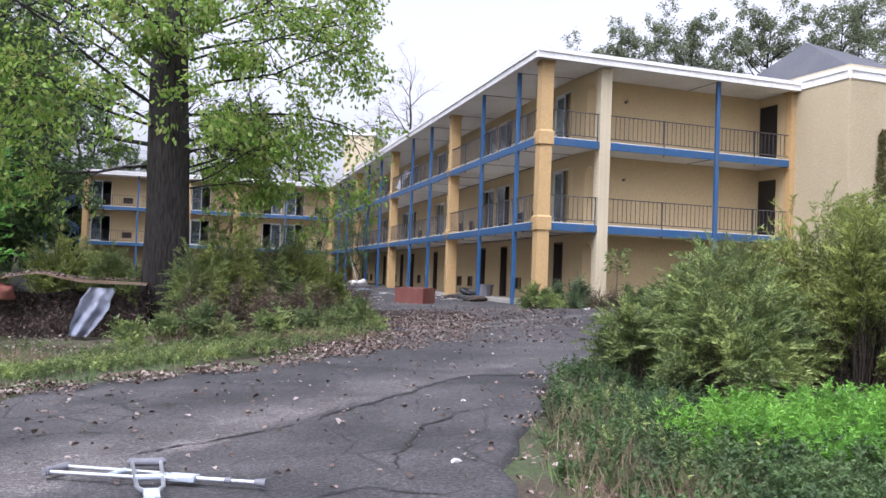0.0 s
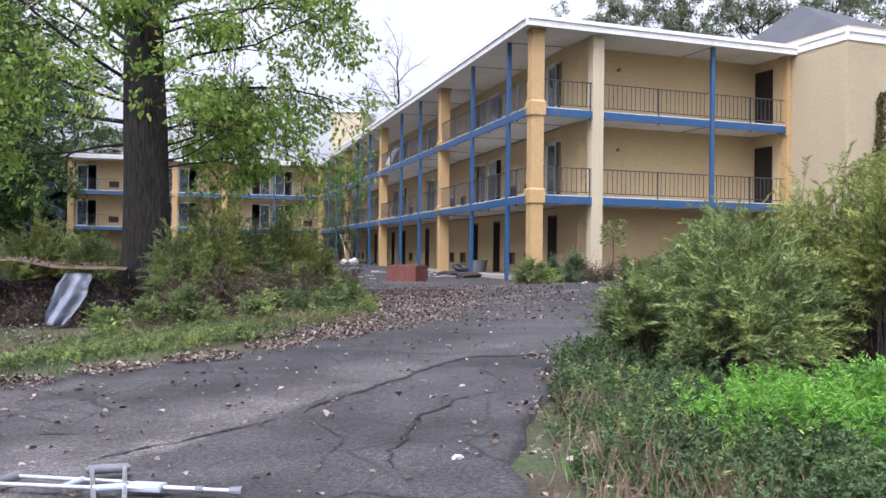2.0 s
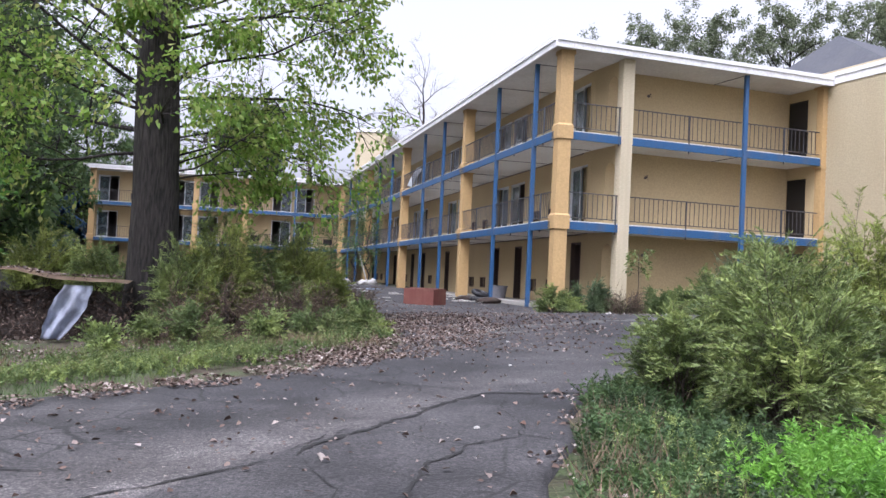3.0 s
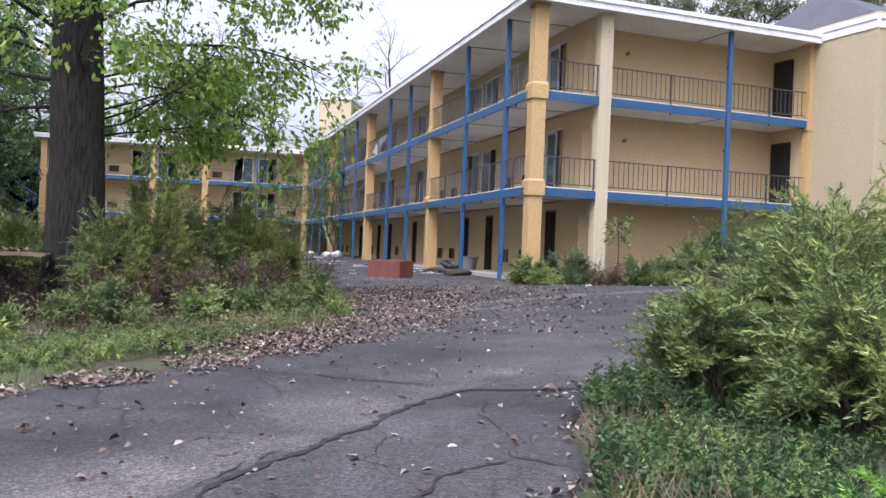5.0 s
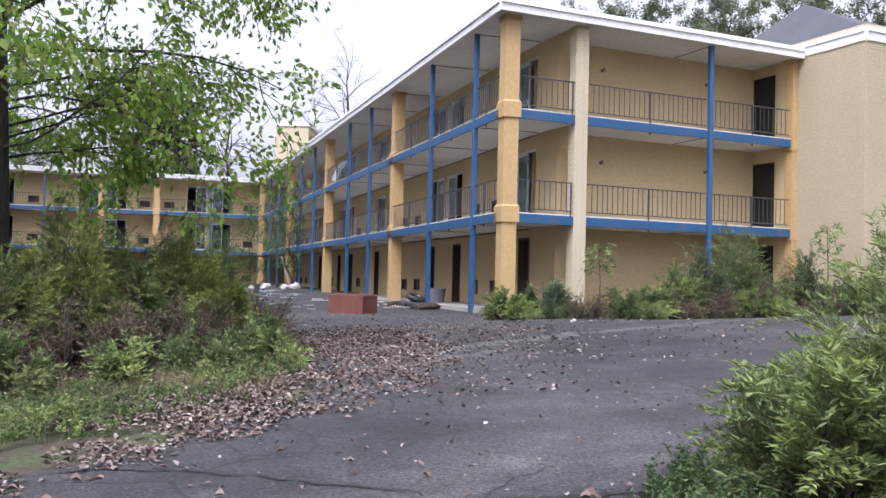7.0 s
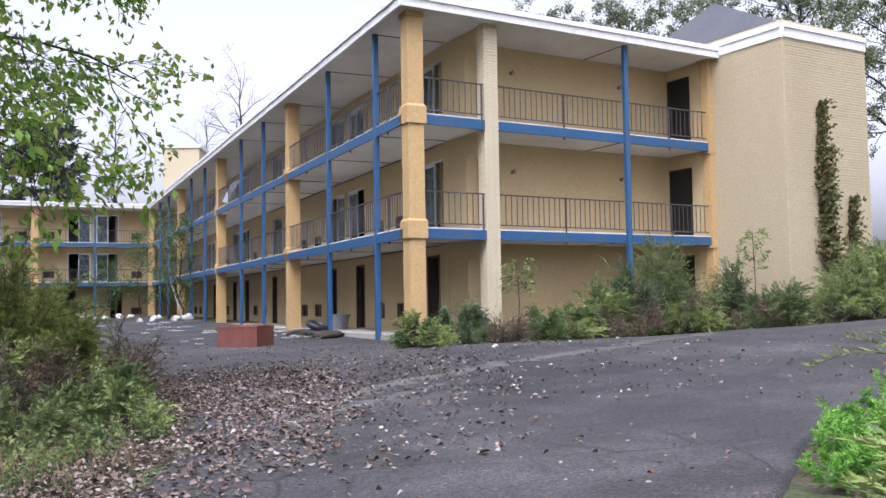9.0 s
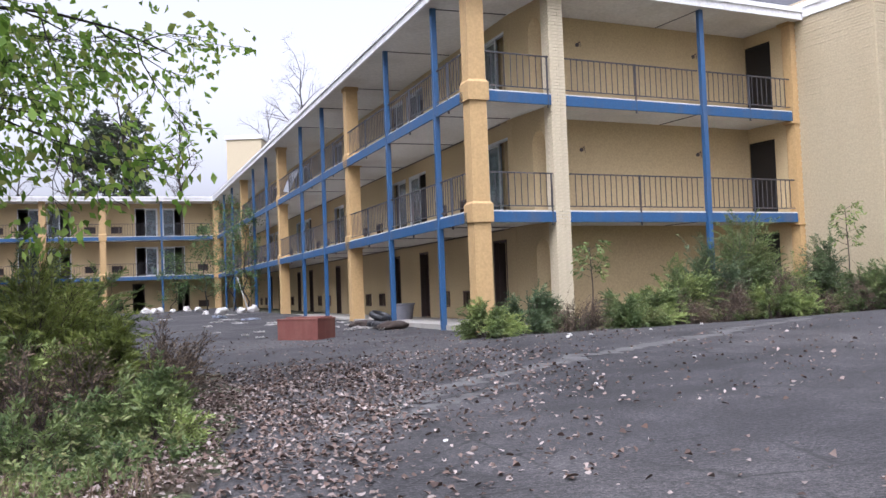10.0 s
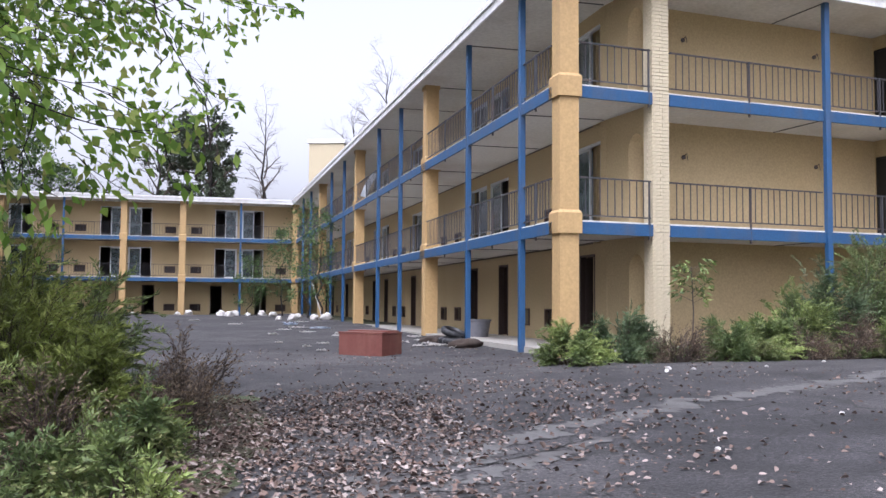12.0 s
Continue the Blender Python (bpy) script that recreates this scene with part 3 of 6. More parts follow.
def build_end_block():
    wing = thing("motel_end_block", "recessed yellow end gallery of the motel with cream brick pillar", "building")
    # back wall of the end gallery, full height
    for lvl in range(3):
        bm = make_box(2.5, 9.9, BACK, BACK + 0.2, FLOOR[lvl] - (0.6 if lvl == 0 else 0), UNDER[lvl] + 0.05)
        part("wall", bm, WALL, wing, "plain pale yellow stucco wall behind the railing").matrix_basis = END
    # passage wall with round arches, its near end a cream brick pillar
    m = END @ pose(2.23, 2.17, 0, 0, 0, -90)
    for lvl in range(3):
        part("arch_wall", arch_wall_bm(lvl, 0.0, 1.80, 0.30, 1.13, 1.70, 1.60), WALL, wing, "yellow wall with a round-headed passage").matrix_basis = m
    bm = bmesh.new()
    box_bm(bm, 2.17, 2.54, 0.03, 0.37, -0.5, UNDER[2])
    pil = part("pillar", bm, CREAM, wing, "cream painted brick pillar")
    pil.matrix_basis = END
    full, half = brick_mesh(0.215, 0.03, 0.062), brick_mesh(0.15, 0.03, 0.062)
    k = 0
    z = -0.05
    while z < UNDER[2] - 0.04:
        spots = ((2.277, full), (2.465, half)) if k % 2 else ((2.245, half), (2.433, full))
        for s, me in spots:
            b = part("brick", me, CREAM, pil)
            b.location = (s, 0.026 + random.uniform(-0.004, 0.004), z)
        b = part("brick", full if k % 2 else half, CREAM, pil)
        b.location, b.rotation_euler = (2.164 + random.uniform(-0.004, 0.004), 0.13 if k % 2 else 0.10, z), (0, 0, radians(90))
        z += 0.0745
        k += 1
    # door wall towards the stair tower
    m = END @ pose(9.76, BACK, 0, 0, 0, -90)
    for lvl in range(3):
        bm = bmesh.new()
        wall_bm(bm, 1.36, FLOOR[lvl] - (0.6 if lvl == 0 else 0), UNDER[lvl] + 0.05, 0.2, [(0.05, 0.95, FLOOR[lvl], FLOOR[lvl] + RISE)])
        part("door_wall", bm, WALL, wing).matrix_basis = m
    for lvl in range(3):
        fr = bmesh.new()
        for a in ((0.05, 0.09, -0.01, 0.15, 0, RISE), (0.91, 0.95, -0.01, 0.15, 0, RISE), (0.09, 0.91, -0.01, 0.15, RISE - 0.05, RISE)):
            box_bm(fr, *a)
        f = part("door_frame", fr, BLACKDOOR, wing, "black steel door frame, doorway dark and open")
        f.matrix_basis = m @ pose(0, 0, FLOOR[lvl])
        part("door_leaf", make_box(0.09, 0.91, 0.005, 0.045, 0.01, RISE - 0.05), BLACKDOOR, f, "black metal door")
    bm = bmesh.new()
    box_bm(bm, 9.74, 10.1, -0.04, 0.26, -0.5, UNDER[2] - 0.08)
    box_bm(bm, 9.66, 10.1, -0.07, 0.33, UNDER[2] - 0.08, UNDER[2])
    for u in UNDER[:2]:
        box_bm(bm, 9.67, 10.09, -0.07, 0.30, u - 0.07, u - 0.02)
    part("pilaster", bm, COLUMN, wing, "ochre painted corner pilaster").matrix_basis = END
    bm = bmesh.new()
    box_bm(bm, 0.5, 9.72, 0.1, 1.8, -0.6, FLOOR[0])
    part("walkway", bm, DECKTOP, wing).matrix_basis = END
    for lvl in (1, 2):
        poly = [(0.02, 0.25), skew(0.4, 0.03), skew(9.74, 0.03), skew(9.74, 1.8), skew(2.3, 2.15), (2.0, 0.45)]
        deck_parts(wing, poly, [(skew(0.42, 0.03), skew(2.14, 0.03)), (skew(2.56, 0.03), skew(9.72, 0.03))], lvl)
        for a, b, posts in ((0.44, 2.12, (1.62,)), (2.58, 6.55, (2.0,)), (6.74, 9.70, (1.5,))):
            add_railing(wing, *skew(a, 0.05), *skew(b, 0.05), FLOOR[lvl], posts=posts)
    p = skew(6.65, -0.02)
    add_post(wing, *p)
    for lvl in range(3):
        part("joint_strip", make_box(6.59, 6.63, 0.08, 1.62, UNDER[lvl] + (0.025 if lvl < 2 else -0.012), UNDER[lvl] + 0.045), RAIL, wing).matrix_basis = END
    # block behind
    bm2 = bmesh.new()
    prism_bm(bm2, [skew(9.0, 1.9), skew(9.85, 1.9), skew(9.85, 9.4), (9.9, 12), (9.7, 12), (9.7, 9.3)], -0.5, UNDER[2])
    part("side_wall", bm2, WALL, wing)
    # wall lamps left as stubs
    for s, lvl in ((4.07, 1), (7.88, 1), (4.07, 2), (7.88, 2), (4.07, 0), (7.88, 0)):
        bm = bmesh.new()
        tube_bm(bm, (0, 0.02, 0.02), (0, -0.03, 0.02), 0.05, sides=10)
        tube_bm(bm, (0, -0.02, 0.03), (0.02, -0.10, 0.09), 0.012, sides=6)
        tube_bm(bm, (0.02, -0.10, 0.09), (0.03, -0.13, -0.07), 0.010, 0.006, sides=6)
        st = part("lamp_stub", bm, RAIL, wing, "dark hooked bracket of a missing wall lamp")
        st.matrix_basis = END @ pose(s, BACK, FLOOR[lvl] + 1.68)


def build_tower():
    tower = thing("stair_tower", "windowless pale yellow painted brick stair tower", "building")
    s0, s1, d0, d1, top = 9.93, 13.35, -2.5, 4.5, 7.86
    bm = bmesh.new()
    prism_bm(bm, [(s0, d0), (s1, d0), (s1, d1), (10.2, d1), (10.2, 0.28), (s0, 0.28)], -0.6, top)
    part("wall", bm, TOWER, tower).matrix_basis = END
    bricks = []
    rnd = random.Random(4)
    z, k = 0.0, 0
    verts, faces = [], []

    def brick(a0, a1, z0, z1, side):
        e = course + rnd.uniform(0.0, 0.004)
        o = len(verts)
        if side == "left":
            verts.extend([(s0 - e, a0, z0), (s0 - e, a1, z0), (s0 - e, a1, z1), (s0 - e, a0, z1), (s0 + 0.01, a0, z0), (s0 + 0.01, a1, z0), (s0 + 0.01, a1, z1), (s0 + 0.01, a0, z1)])
            faces.extend([(o + 3, o + 2, o + 1, o), (o, o + 1, o + 5, o + 4), (o + 2, o + 3, o + 7, o + 6), (o + 1, o + 2, o + 6, o + 5), (o + 3, o, o + 4, o + 7)])
        else:
            verts.extend([(a0, d0 - e, z0), (a1, d0 - e, z0), (a1, d0 - e, z1), (a0, d0 - e, z1), (a0, d0 + 0.01, z0), (a1, d0 + 0.01, z0), (a1, d0 + 0.01, z1), (a0, d0 + 0.01, z1)])
            faces.extend([(o, o + 1, o + 2, o + 3), (o + 4, o + 5, o + 1, o), (o + 3, o + 2, o + 6, o + 7), (o + 1, o + 5, o + 6, o + 2), (o + 4, o, o + 3, o + 7)])

    while z < top - 0.05:
        course = rnd.uniform(0.014, 0.026)
        for side, a, b in (("left", d0, -0.05), ("front", s0, s1)):
            x = a - (0.11 if k % 2 else 0.0)
            while x < b:
                x0, x1 = max(a, x), min(b, x + 0.208)
                if x1 - x0 > 0.03:
                    brick(x0, x1 + 0.009, z + 0.004 + rnd.uniform(0, 0.003), z + 0.060 + rnd.uniform(0, 0.003), side)
                x += 0.22
        z += 0.0745
        k += 1
    me = bpy.data.meshes.new("bricks")
    me.from_pydata(verts, [], faces)
    me.materials.append(TOWER)
    b = part("bricks", me, TOWER, tower, "courses of thickly painted bricks")
    b.matrix_basis = END
    tagged(b, kind="stuff")
    bm = bmesh.new()
    for a, c in (((s0, 0.0), (s0, d0)), ((s0, d0), (s1, d0)), ((s1, d0), (s1, d1))):
        a2, c2 = skew(*a), skew(*c)
        beam_bm(bm, a2, c2, 0.06, 0.02, top - 0.12, top + 0.13)
        beam_bm(bm, a2, c2, 0.10, 0.02, top + 0.13, top + 0.26)
    part("fascia", bm, WHITE, tower, "white painted cornice board")
    bm = bmesh.new()
    box_bm(bm, s0 + 0.02, s1 - 0.02, d0 + 0.02, d1, top, top + 0.36)
    part("parapet", bm, TOWER, tower).matrix_basis = END
    # grey hipped roof behind the cornice
    bm = bmesh.new()
    z0, z1 = top + 0.30, top + 2.0
    base = [bm.verts.new((x, y, z0)) for x, y in ((s0 + 0.1, d0 + 0.1), (s1 - 0.1, d0 + 0.1), (s1 - 0.1, 4.4), (s0 + 0.1, 4.4))]
    ridge = [bm.verts.new((s0 + 1.3, 1.0, z1)), bm.verts.new((s1 - 0.2, 1.0, z1 - 0.15))]
    bm.faces.new(base[::-1])
    bm.faces.new((base[0], base[1], ridge[1], ridge[0]))
    bm.faces.new((base[1], base[2], ridge[1]))
    bm.faces.new((base[2], base[3], ridge[0], ridge[1]))
    bm.faces.new((base[3], base[0], ridge[0]))
    part("roof", bm, ROOFING, tower, "dark grey hipped membrane roof").matrix_basis = END


def build_far_wing():
    wing = thing("motel_wing", "far three-storey pale yellow motel wing with blue galleries", "building")
    length = -XL + 2.0
    m = pose(XL, YF + 1.7, 0)
    u = 3.72
    lines = [(-XL - u * k, "ac" if k % 2 == 0 else "door") for k in range(6)]
    units = pattern(lines, 0.85, 0.15, 1.5, 1.1, 0.8, length - 2.0)
    wall_run(wing, m, length, units)
    shell(wing, m, length, 7.0)
    bm = bmesh.new()
    prism_bm(bm, [(XL, YF), (-0.02, YF), (-0.02, YF + 1.7), (XL, YF + 1.7)], -0.5, FLOOR[0])
    part("walkway", bm, DECKTOP, wing)
    marks = [-u * k for k in range(6)]
    for lvl in (1, 2):
        deck_parts(wing, [(XL, YF), (-0.02, YF), (-0.02, YF + 1.7), (XL, YF + 1.7)], [((XL, YF), (-0.05, YF))], lvl)
        for a, b in zip(marks, marks[1:]):
            add_railing(wing, b + 0.2, YF + 0.04, a - 0.2, YF + 0.04, FLOOR[lvl], posts=(u / 2 - 0.2,))
    for k in (2, 3, 5):
        add_column(wing, marks[k] - 0.05, YF + 0.2)
    for k in (1, 4):
        add_post(wing, marks[k], YF - 0.02)


def build_rear_tower():
    """Lift tower on the roof where the wings meet, set at an angle."""
    t = thing("lift_tower", "pale yellow square lift tower above the roof with dark opening", "building", pose(0.93, 48.4, 0, 0, 0, -21.7))
    w, d, z0, z1 = 2.5, 5.4, UNDER[2] + 0.26, 12.2
    bm = bmesh.new()
    box_bm(bm, 0, w, 0, 0.2, z0, z1)
    part("front_wall", bm, TOWER, t)
    bm = bmesh.new()
    wall_bm(bm, d - 0.2, z0, z1, 0.2, [(0.5, 1.6, 10.0, 11.6)])
    part("door_wall", bm, TOWER, t).matrix_basis = pose(w, 0.2, 0, 0, 0, 90)
    bm = bmesh.new()
    box_bm(bm, 0, 0.2, 0.2, d, z0, z1)
    box_bm(bm, 0.2, w - 0.2, d - 0.2, d, z0, z1)
    part("side_wall", bm, TOWER, t)
    part("cornice", make_box(-0.1, w + 0.1, -0.1, d + 0.1, z1, z1 + 0.28, bevel=0.03), WHITE, t, "white cornice")


build_roof()
build_soffit()
build_main_wing()
build_end_block()
build_tower()
build_far_wing()
build_rear_tower()


# ---- plants ----
def quick_mesh(name, verts, quads, material, smooth=False):
    """A mesh of quads from two arrays."""
    me = bpy.data.meshes.new(name)
    verts = np.asarray(verts, dtype=np.float32)
    quads = np.asarray(quads, dtype=np.int32)
    me.vertices.add(len(verts))
    me.vertices.foreach_set("co", verts.ravel())
    me.loops.add(quads.size)
    me.loops.foreach_set("vertex_index", quads.ravel())
    me.polygons.add(len(quads))
    me.polygons.foreach_set("loop_start", np.arange(0, quads.size, 4, dtype=np.int32))
    me.update(calc_edges=True)
    me.validate()
    me.materials.append(material)
    if smooth:
        me.shade_smooth()
    return me


def unit(v):
    return v / np.maximum(1e-9, np.linalg.norm(v, axis=-1, keepdims=True))


def leaves_mesh(name, rng, base, way, length, width, material, fold=0.25):
    """Leaves: one pointed, slightly folded blade for each base and way."""
    n_ = len(base)
    way = unit(way)
    side = unit(np.cross(way, rng.normal(size=(n_, 3))))
    up = np.cross(side, way)
    length = np.broadcast_to(length, (n_,))[:, None]
    width = np.broadcast_to(width, (n_,))[:, None]
    mid = base + way * length * 0.45
    lift = up * width * fold
    v = np.stack([base, mid + side * width * 0.5 + lift, base + way * length - lift * 0.6, mid - side * width * 0.5 + lift], axis=1).reshape(-1, 3)
    return quick_mesh(name, v, np.arange(n_ * 4).reshape(-1, 4), material)


def tubes_mesh(name, segs, material, sides=6):
    """Branches: a tapered tube for each (start, end, start radius, end radius)."""
    a = np.array([s[0] for s in segs], dtype=float)
    b = np.array([s[1] for s in segs], dtype=float)
    r0 = np.array([s[2] for s in segs])[:, None, None]
    r1 = np.array([s[3] for s in segs])[:, None, None]
    d = unit(b - a)
    ref = np.where(np.abs(d[:, 2:3]) > 0.9, np.array([[1.0, 0, 0]]), np.array([[0, 0, 1.0]]))
    u = unit(np.cross(d, ref))
    w = np.cross(d, u)
    ang = np.arange(sides) * 2 * math.pi / sides
    ring = u[:, None, :] * np.cos(ang)[None, :, None] + w[:, None, :] * np.sin(ang)[None, :, None]
    v = np.concatenate([a[:, None, :] + ring * r0, b[:, None, :] + ring * r1], axis=1).reshape(-1, 3)
    i = np.arange(sides)
    q = np.stack([i, (i + 1) % sides, (i + 1) % sides + sides, i + sides], axis=1)
    quads = (np.arange(len(segs))[:, None, None] * 2 * sides + q[None]).reshape(-1, 4)
    return quick_mesh(name, v, quads, material, smooth=True)


def bark_mat(name, c0, c1):
    m, n, l, p = node_mat(name, 0.95)
    f = noise_node(n, l, 9.0, 6, stretch=(3.0, 3.0, 0.45))
    v = noise_node(n, l, 1.2, 4)
    g = ramp_node(n, l, f.outputs["Fac"], [(0.35, c0), (0.65, c1)])
    big = ramp_node(n, l, v.outputs["Fac"], [(0.3, (0.75,) * 3), (0.7, (1.15,) * 3)])
    l.new(mix_node(n, l, 1.0, g.outputs["Color"], big.outputs["Color"], "MULTIPLY"), p.inputs["Base Color"])
    bump_node(n, l, p, f.outputs["Fac"], 1.0, 0.06)
    return m


BARK = bark_mat("furrowed_bark", (0.011, 0.009, 0.008), (0.05, 0.042, 0.037))
TWIG = bark_mat("dull_twig", (0.05, 0.038, 0.03), (0.12, 0.09, 0.07))
OAK = random_tint("oak_leaf", [(0.11, 0.20, 0.03), (0.18, 0.31, 0.045), (0.25, 0.40, 0.065), (0.32, 0.43, 0.09), (0.35, 0.36, 0.11)], 0.6, translucent=0.55)
WOOD_LEAF = random_tint("woodland_leaf", [(0.045, 0.085, 0.03), (0.075, 0.135, 0.042), (0.12, 0.195, 0.058), (0.17, 0.22, 0.075)], 0.65, translucent=0.4)
POPLAR = random_tint("poplar_leaf", [(0.12, 0.15, 0.08), (0.17, 0.20, 0.11), (0.22, 0.25, 0.15)], 0.65, translucent=0.4)
DARK_LEAF = random_tint("dark_woodland_leaf", [(0.05, 0.07, 0.04), (0.08, 0.105, 0.06), (0.115, 0.14, 0.08)], 0.7, translucent=0.3)
BUSH_LEAF = random_tint("shrub_leaf", [(0.055, 0.085, 0.03), (0.11, 0.155, 0.048), (0.18, 0.24, 0.068), (0.27, 0.335, 0.095), (0.38, 0.42, 0.14)], 0.6, translucent=0.2, clump=2.2)
DEEP_LEAF = random_tint("deep_green_shrub_leaf", [(0.04, 0.068, 0.032), (0.075, 0.115, 0.05), (0.12, 0.17, 0.07), (0.19, 0.24, 0.10)], 0.6, translucent=0.2, clump=2.4)
GOLD_LEAF = random_tint("yellow_green_shrub_leaf", [(0.09, 0.11, 0.028), (0.17, 0.21, 0.045), (0.27, 0.32, 0.07), (0.40, 0.42, 0.12)], 0.6, translucent=0.25, clump=2.0)
BRIGHT_LEAF = random_tint("bright_fern_leaf", [(0.06, 0.15, 0.025), (0.12, 0.29, 0.035), (0.20, 0.43, 0.055), (0.30, 0.55, 0.09)], 0.55, translucent=0.35, clump=2.0)
SUMAC = random_tint("sumac_leaf", [(0.09, 0.23, 0.045), (0.16, 0.37, 0.07), (0.24, 0.46, 0.10)], 0.55, translucent=0.4, clump=1.2)
WEED_LEAF = random_tint("weed_leaf", [(0.055, 0.09, 0.034), (0.09, 0.14, 0.045), (0.14, 0.19, 0.06), (0.20, 0.235, 0.08), (0.25, 0.23, 0.11)], 0.7, translucent=0.25, clump=1.6)
COVER = random_tint("broad_weed_leaf", [(0.022, 0.045, 0.017), (0.044, 0.082, 0.027), (0.075, 0.13, 0.038), (0.12, 0.18, 0.055)], 0.65, translucent=0.2, clump=2.4)
GRASS_LEAF = random_tint("grass_blade", [(0.05, 0.09, 0.028), (0.09, 0.14, 0.042), (0.14, 0.19, 0.06), (0.22, 0.21, 0.10)], 0.7, translucent=0.3, clump=0.9)
DRY = random_tint("dry_stalk", [(0.11, 0.075, 0.045), (0.17, 0.12, 0.075), (0.23, 0.17, 0.11)], 0.85)
RUSSET = random_tint("russet_vine_leaf", [(0.08, 0.11, 0.035), (0.13, 0.15, 0.05), (0.18, 0.15, 0.06), (0.15, 0.09, 0.05)], 0.65, translucent=0.25)
LITTER = random_tint("fallen_leaf", [(0.05, 0.03, 0.022), (0.09, 0.057, 0.043), (0.135, 0.088, 0.068), (0.18, 0.128, 0.104), (0.24, 0.185, 0.16), (0.36, 0.31, 0.28), (0.12, 0.068, 0.048)], 0.85)


def grow(rng, p, d, length, r, depth, segs, tips, kids=6, droop=0.0, spread=0.9, steps=4, shrink=0.55):
    """A branch that bends on its way and carries smaller ones."""
    pts = [np.array(p, dtype=float)]
    d = unit(np.array(d, dtype=float))
    step = length / steps
    for i in range(steps):
        d = unit(d + rng.normal(size=3) * 0.16 + np.array([0, 0, -droop * 0.25]))
        pts.append(pts[-1] + d * step)
    for i in range(steps):
        k0, k1 = 1 - 0.75 * i / steps, 1 - 0.75 * (i + 1) / steps
        segs.append((pts[i], pts[i + 1], max(0.004, r * k0), max(0.003, r * k1)))
    if depth == 0:
        tips.append((pts[steps // 2], pts[-1]))
        return
    for j in range(kids):
        t = 0.25 + 0.75 * (j + rng.random()) / kids
        i = min(steps - 1, int(t * steps))
        q = pts[i] + (pts[i + 1] - pts[i]) * (t * steps - i)
        side = unit(rng.normal(size=3) * np.array([1, 1, 0.55]))
        grow(rng, q, d * 0.75 + side * spread, length * shrink * (0.7 + 0.5 * rng.random()) * (1.15 - 0.45 * t), r * 0.42 * (1.1 - 0.5 * t), depth - 1, segs, tips, max(3, kids - 1), droop, spread, max(2, steps - 1), shrink)


def tip_leaves(rng, tips, per, cloud, length, width, name, material):
    a = np.array([t[0] for t in tips])
    b = np.array([t[1] for t in tips])
    k = rng.random((len(tips), per, 1)) ** 0.7
    base = a[:, None] + (b - a)[:, None] * k * 1.05 + rng.normal(size=(len(tips), per, 3)) * cloud
    way = (b - a)[:, None] / max(1e-6, 1.0) * 1.2 + rng.normal(size=(len(tips), per, 3)) * 0.6 * np.linalg.norm(b - a, axis=1)[:, None, None] + np.array([0, 0, -0.15])
    n_ = len(tips) * per
    return leaves_mesh(name, rng, base.reshape(n_, 3), way.reshape(n_, 3), length * (0.6 + 0.7 * rng.random(n_)), width * (0.6 + 0.7 * rng.random(n_)), material)


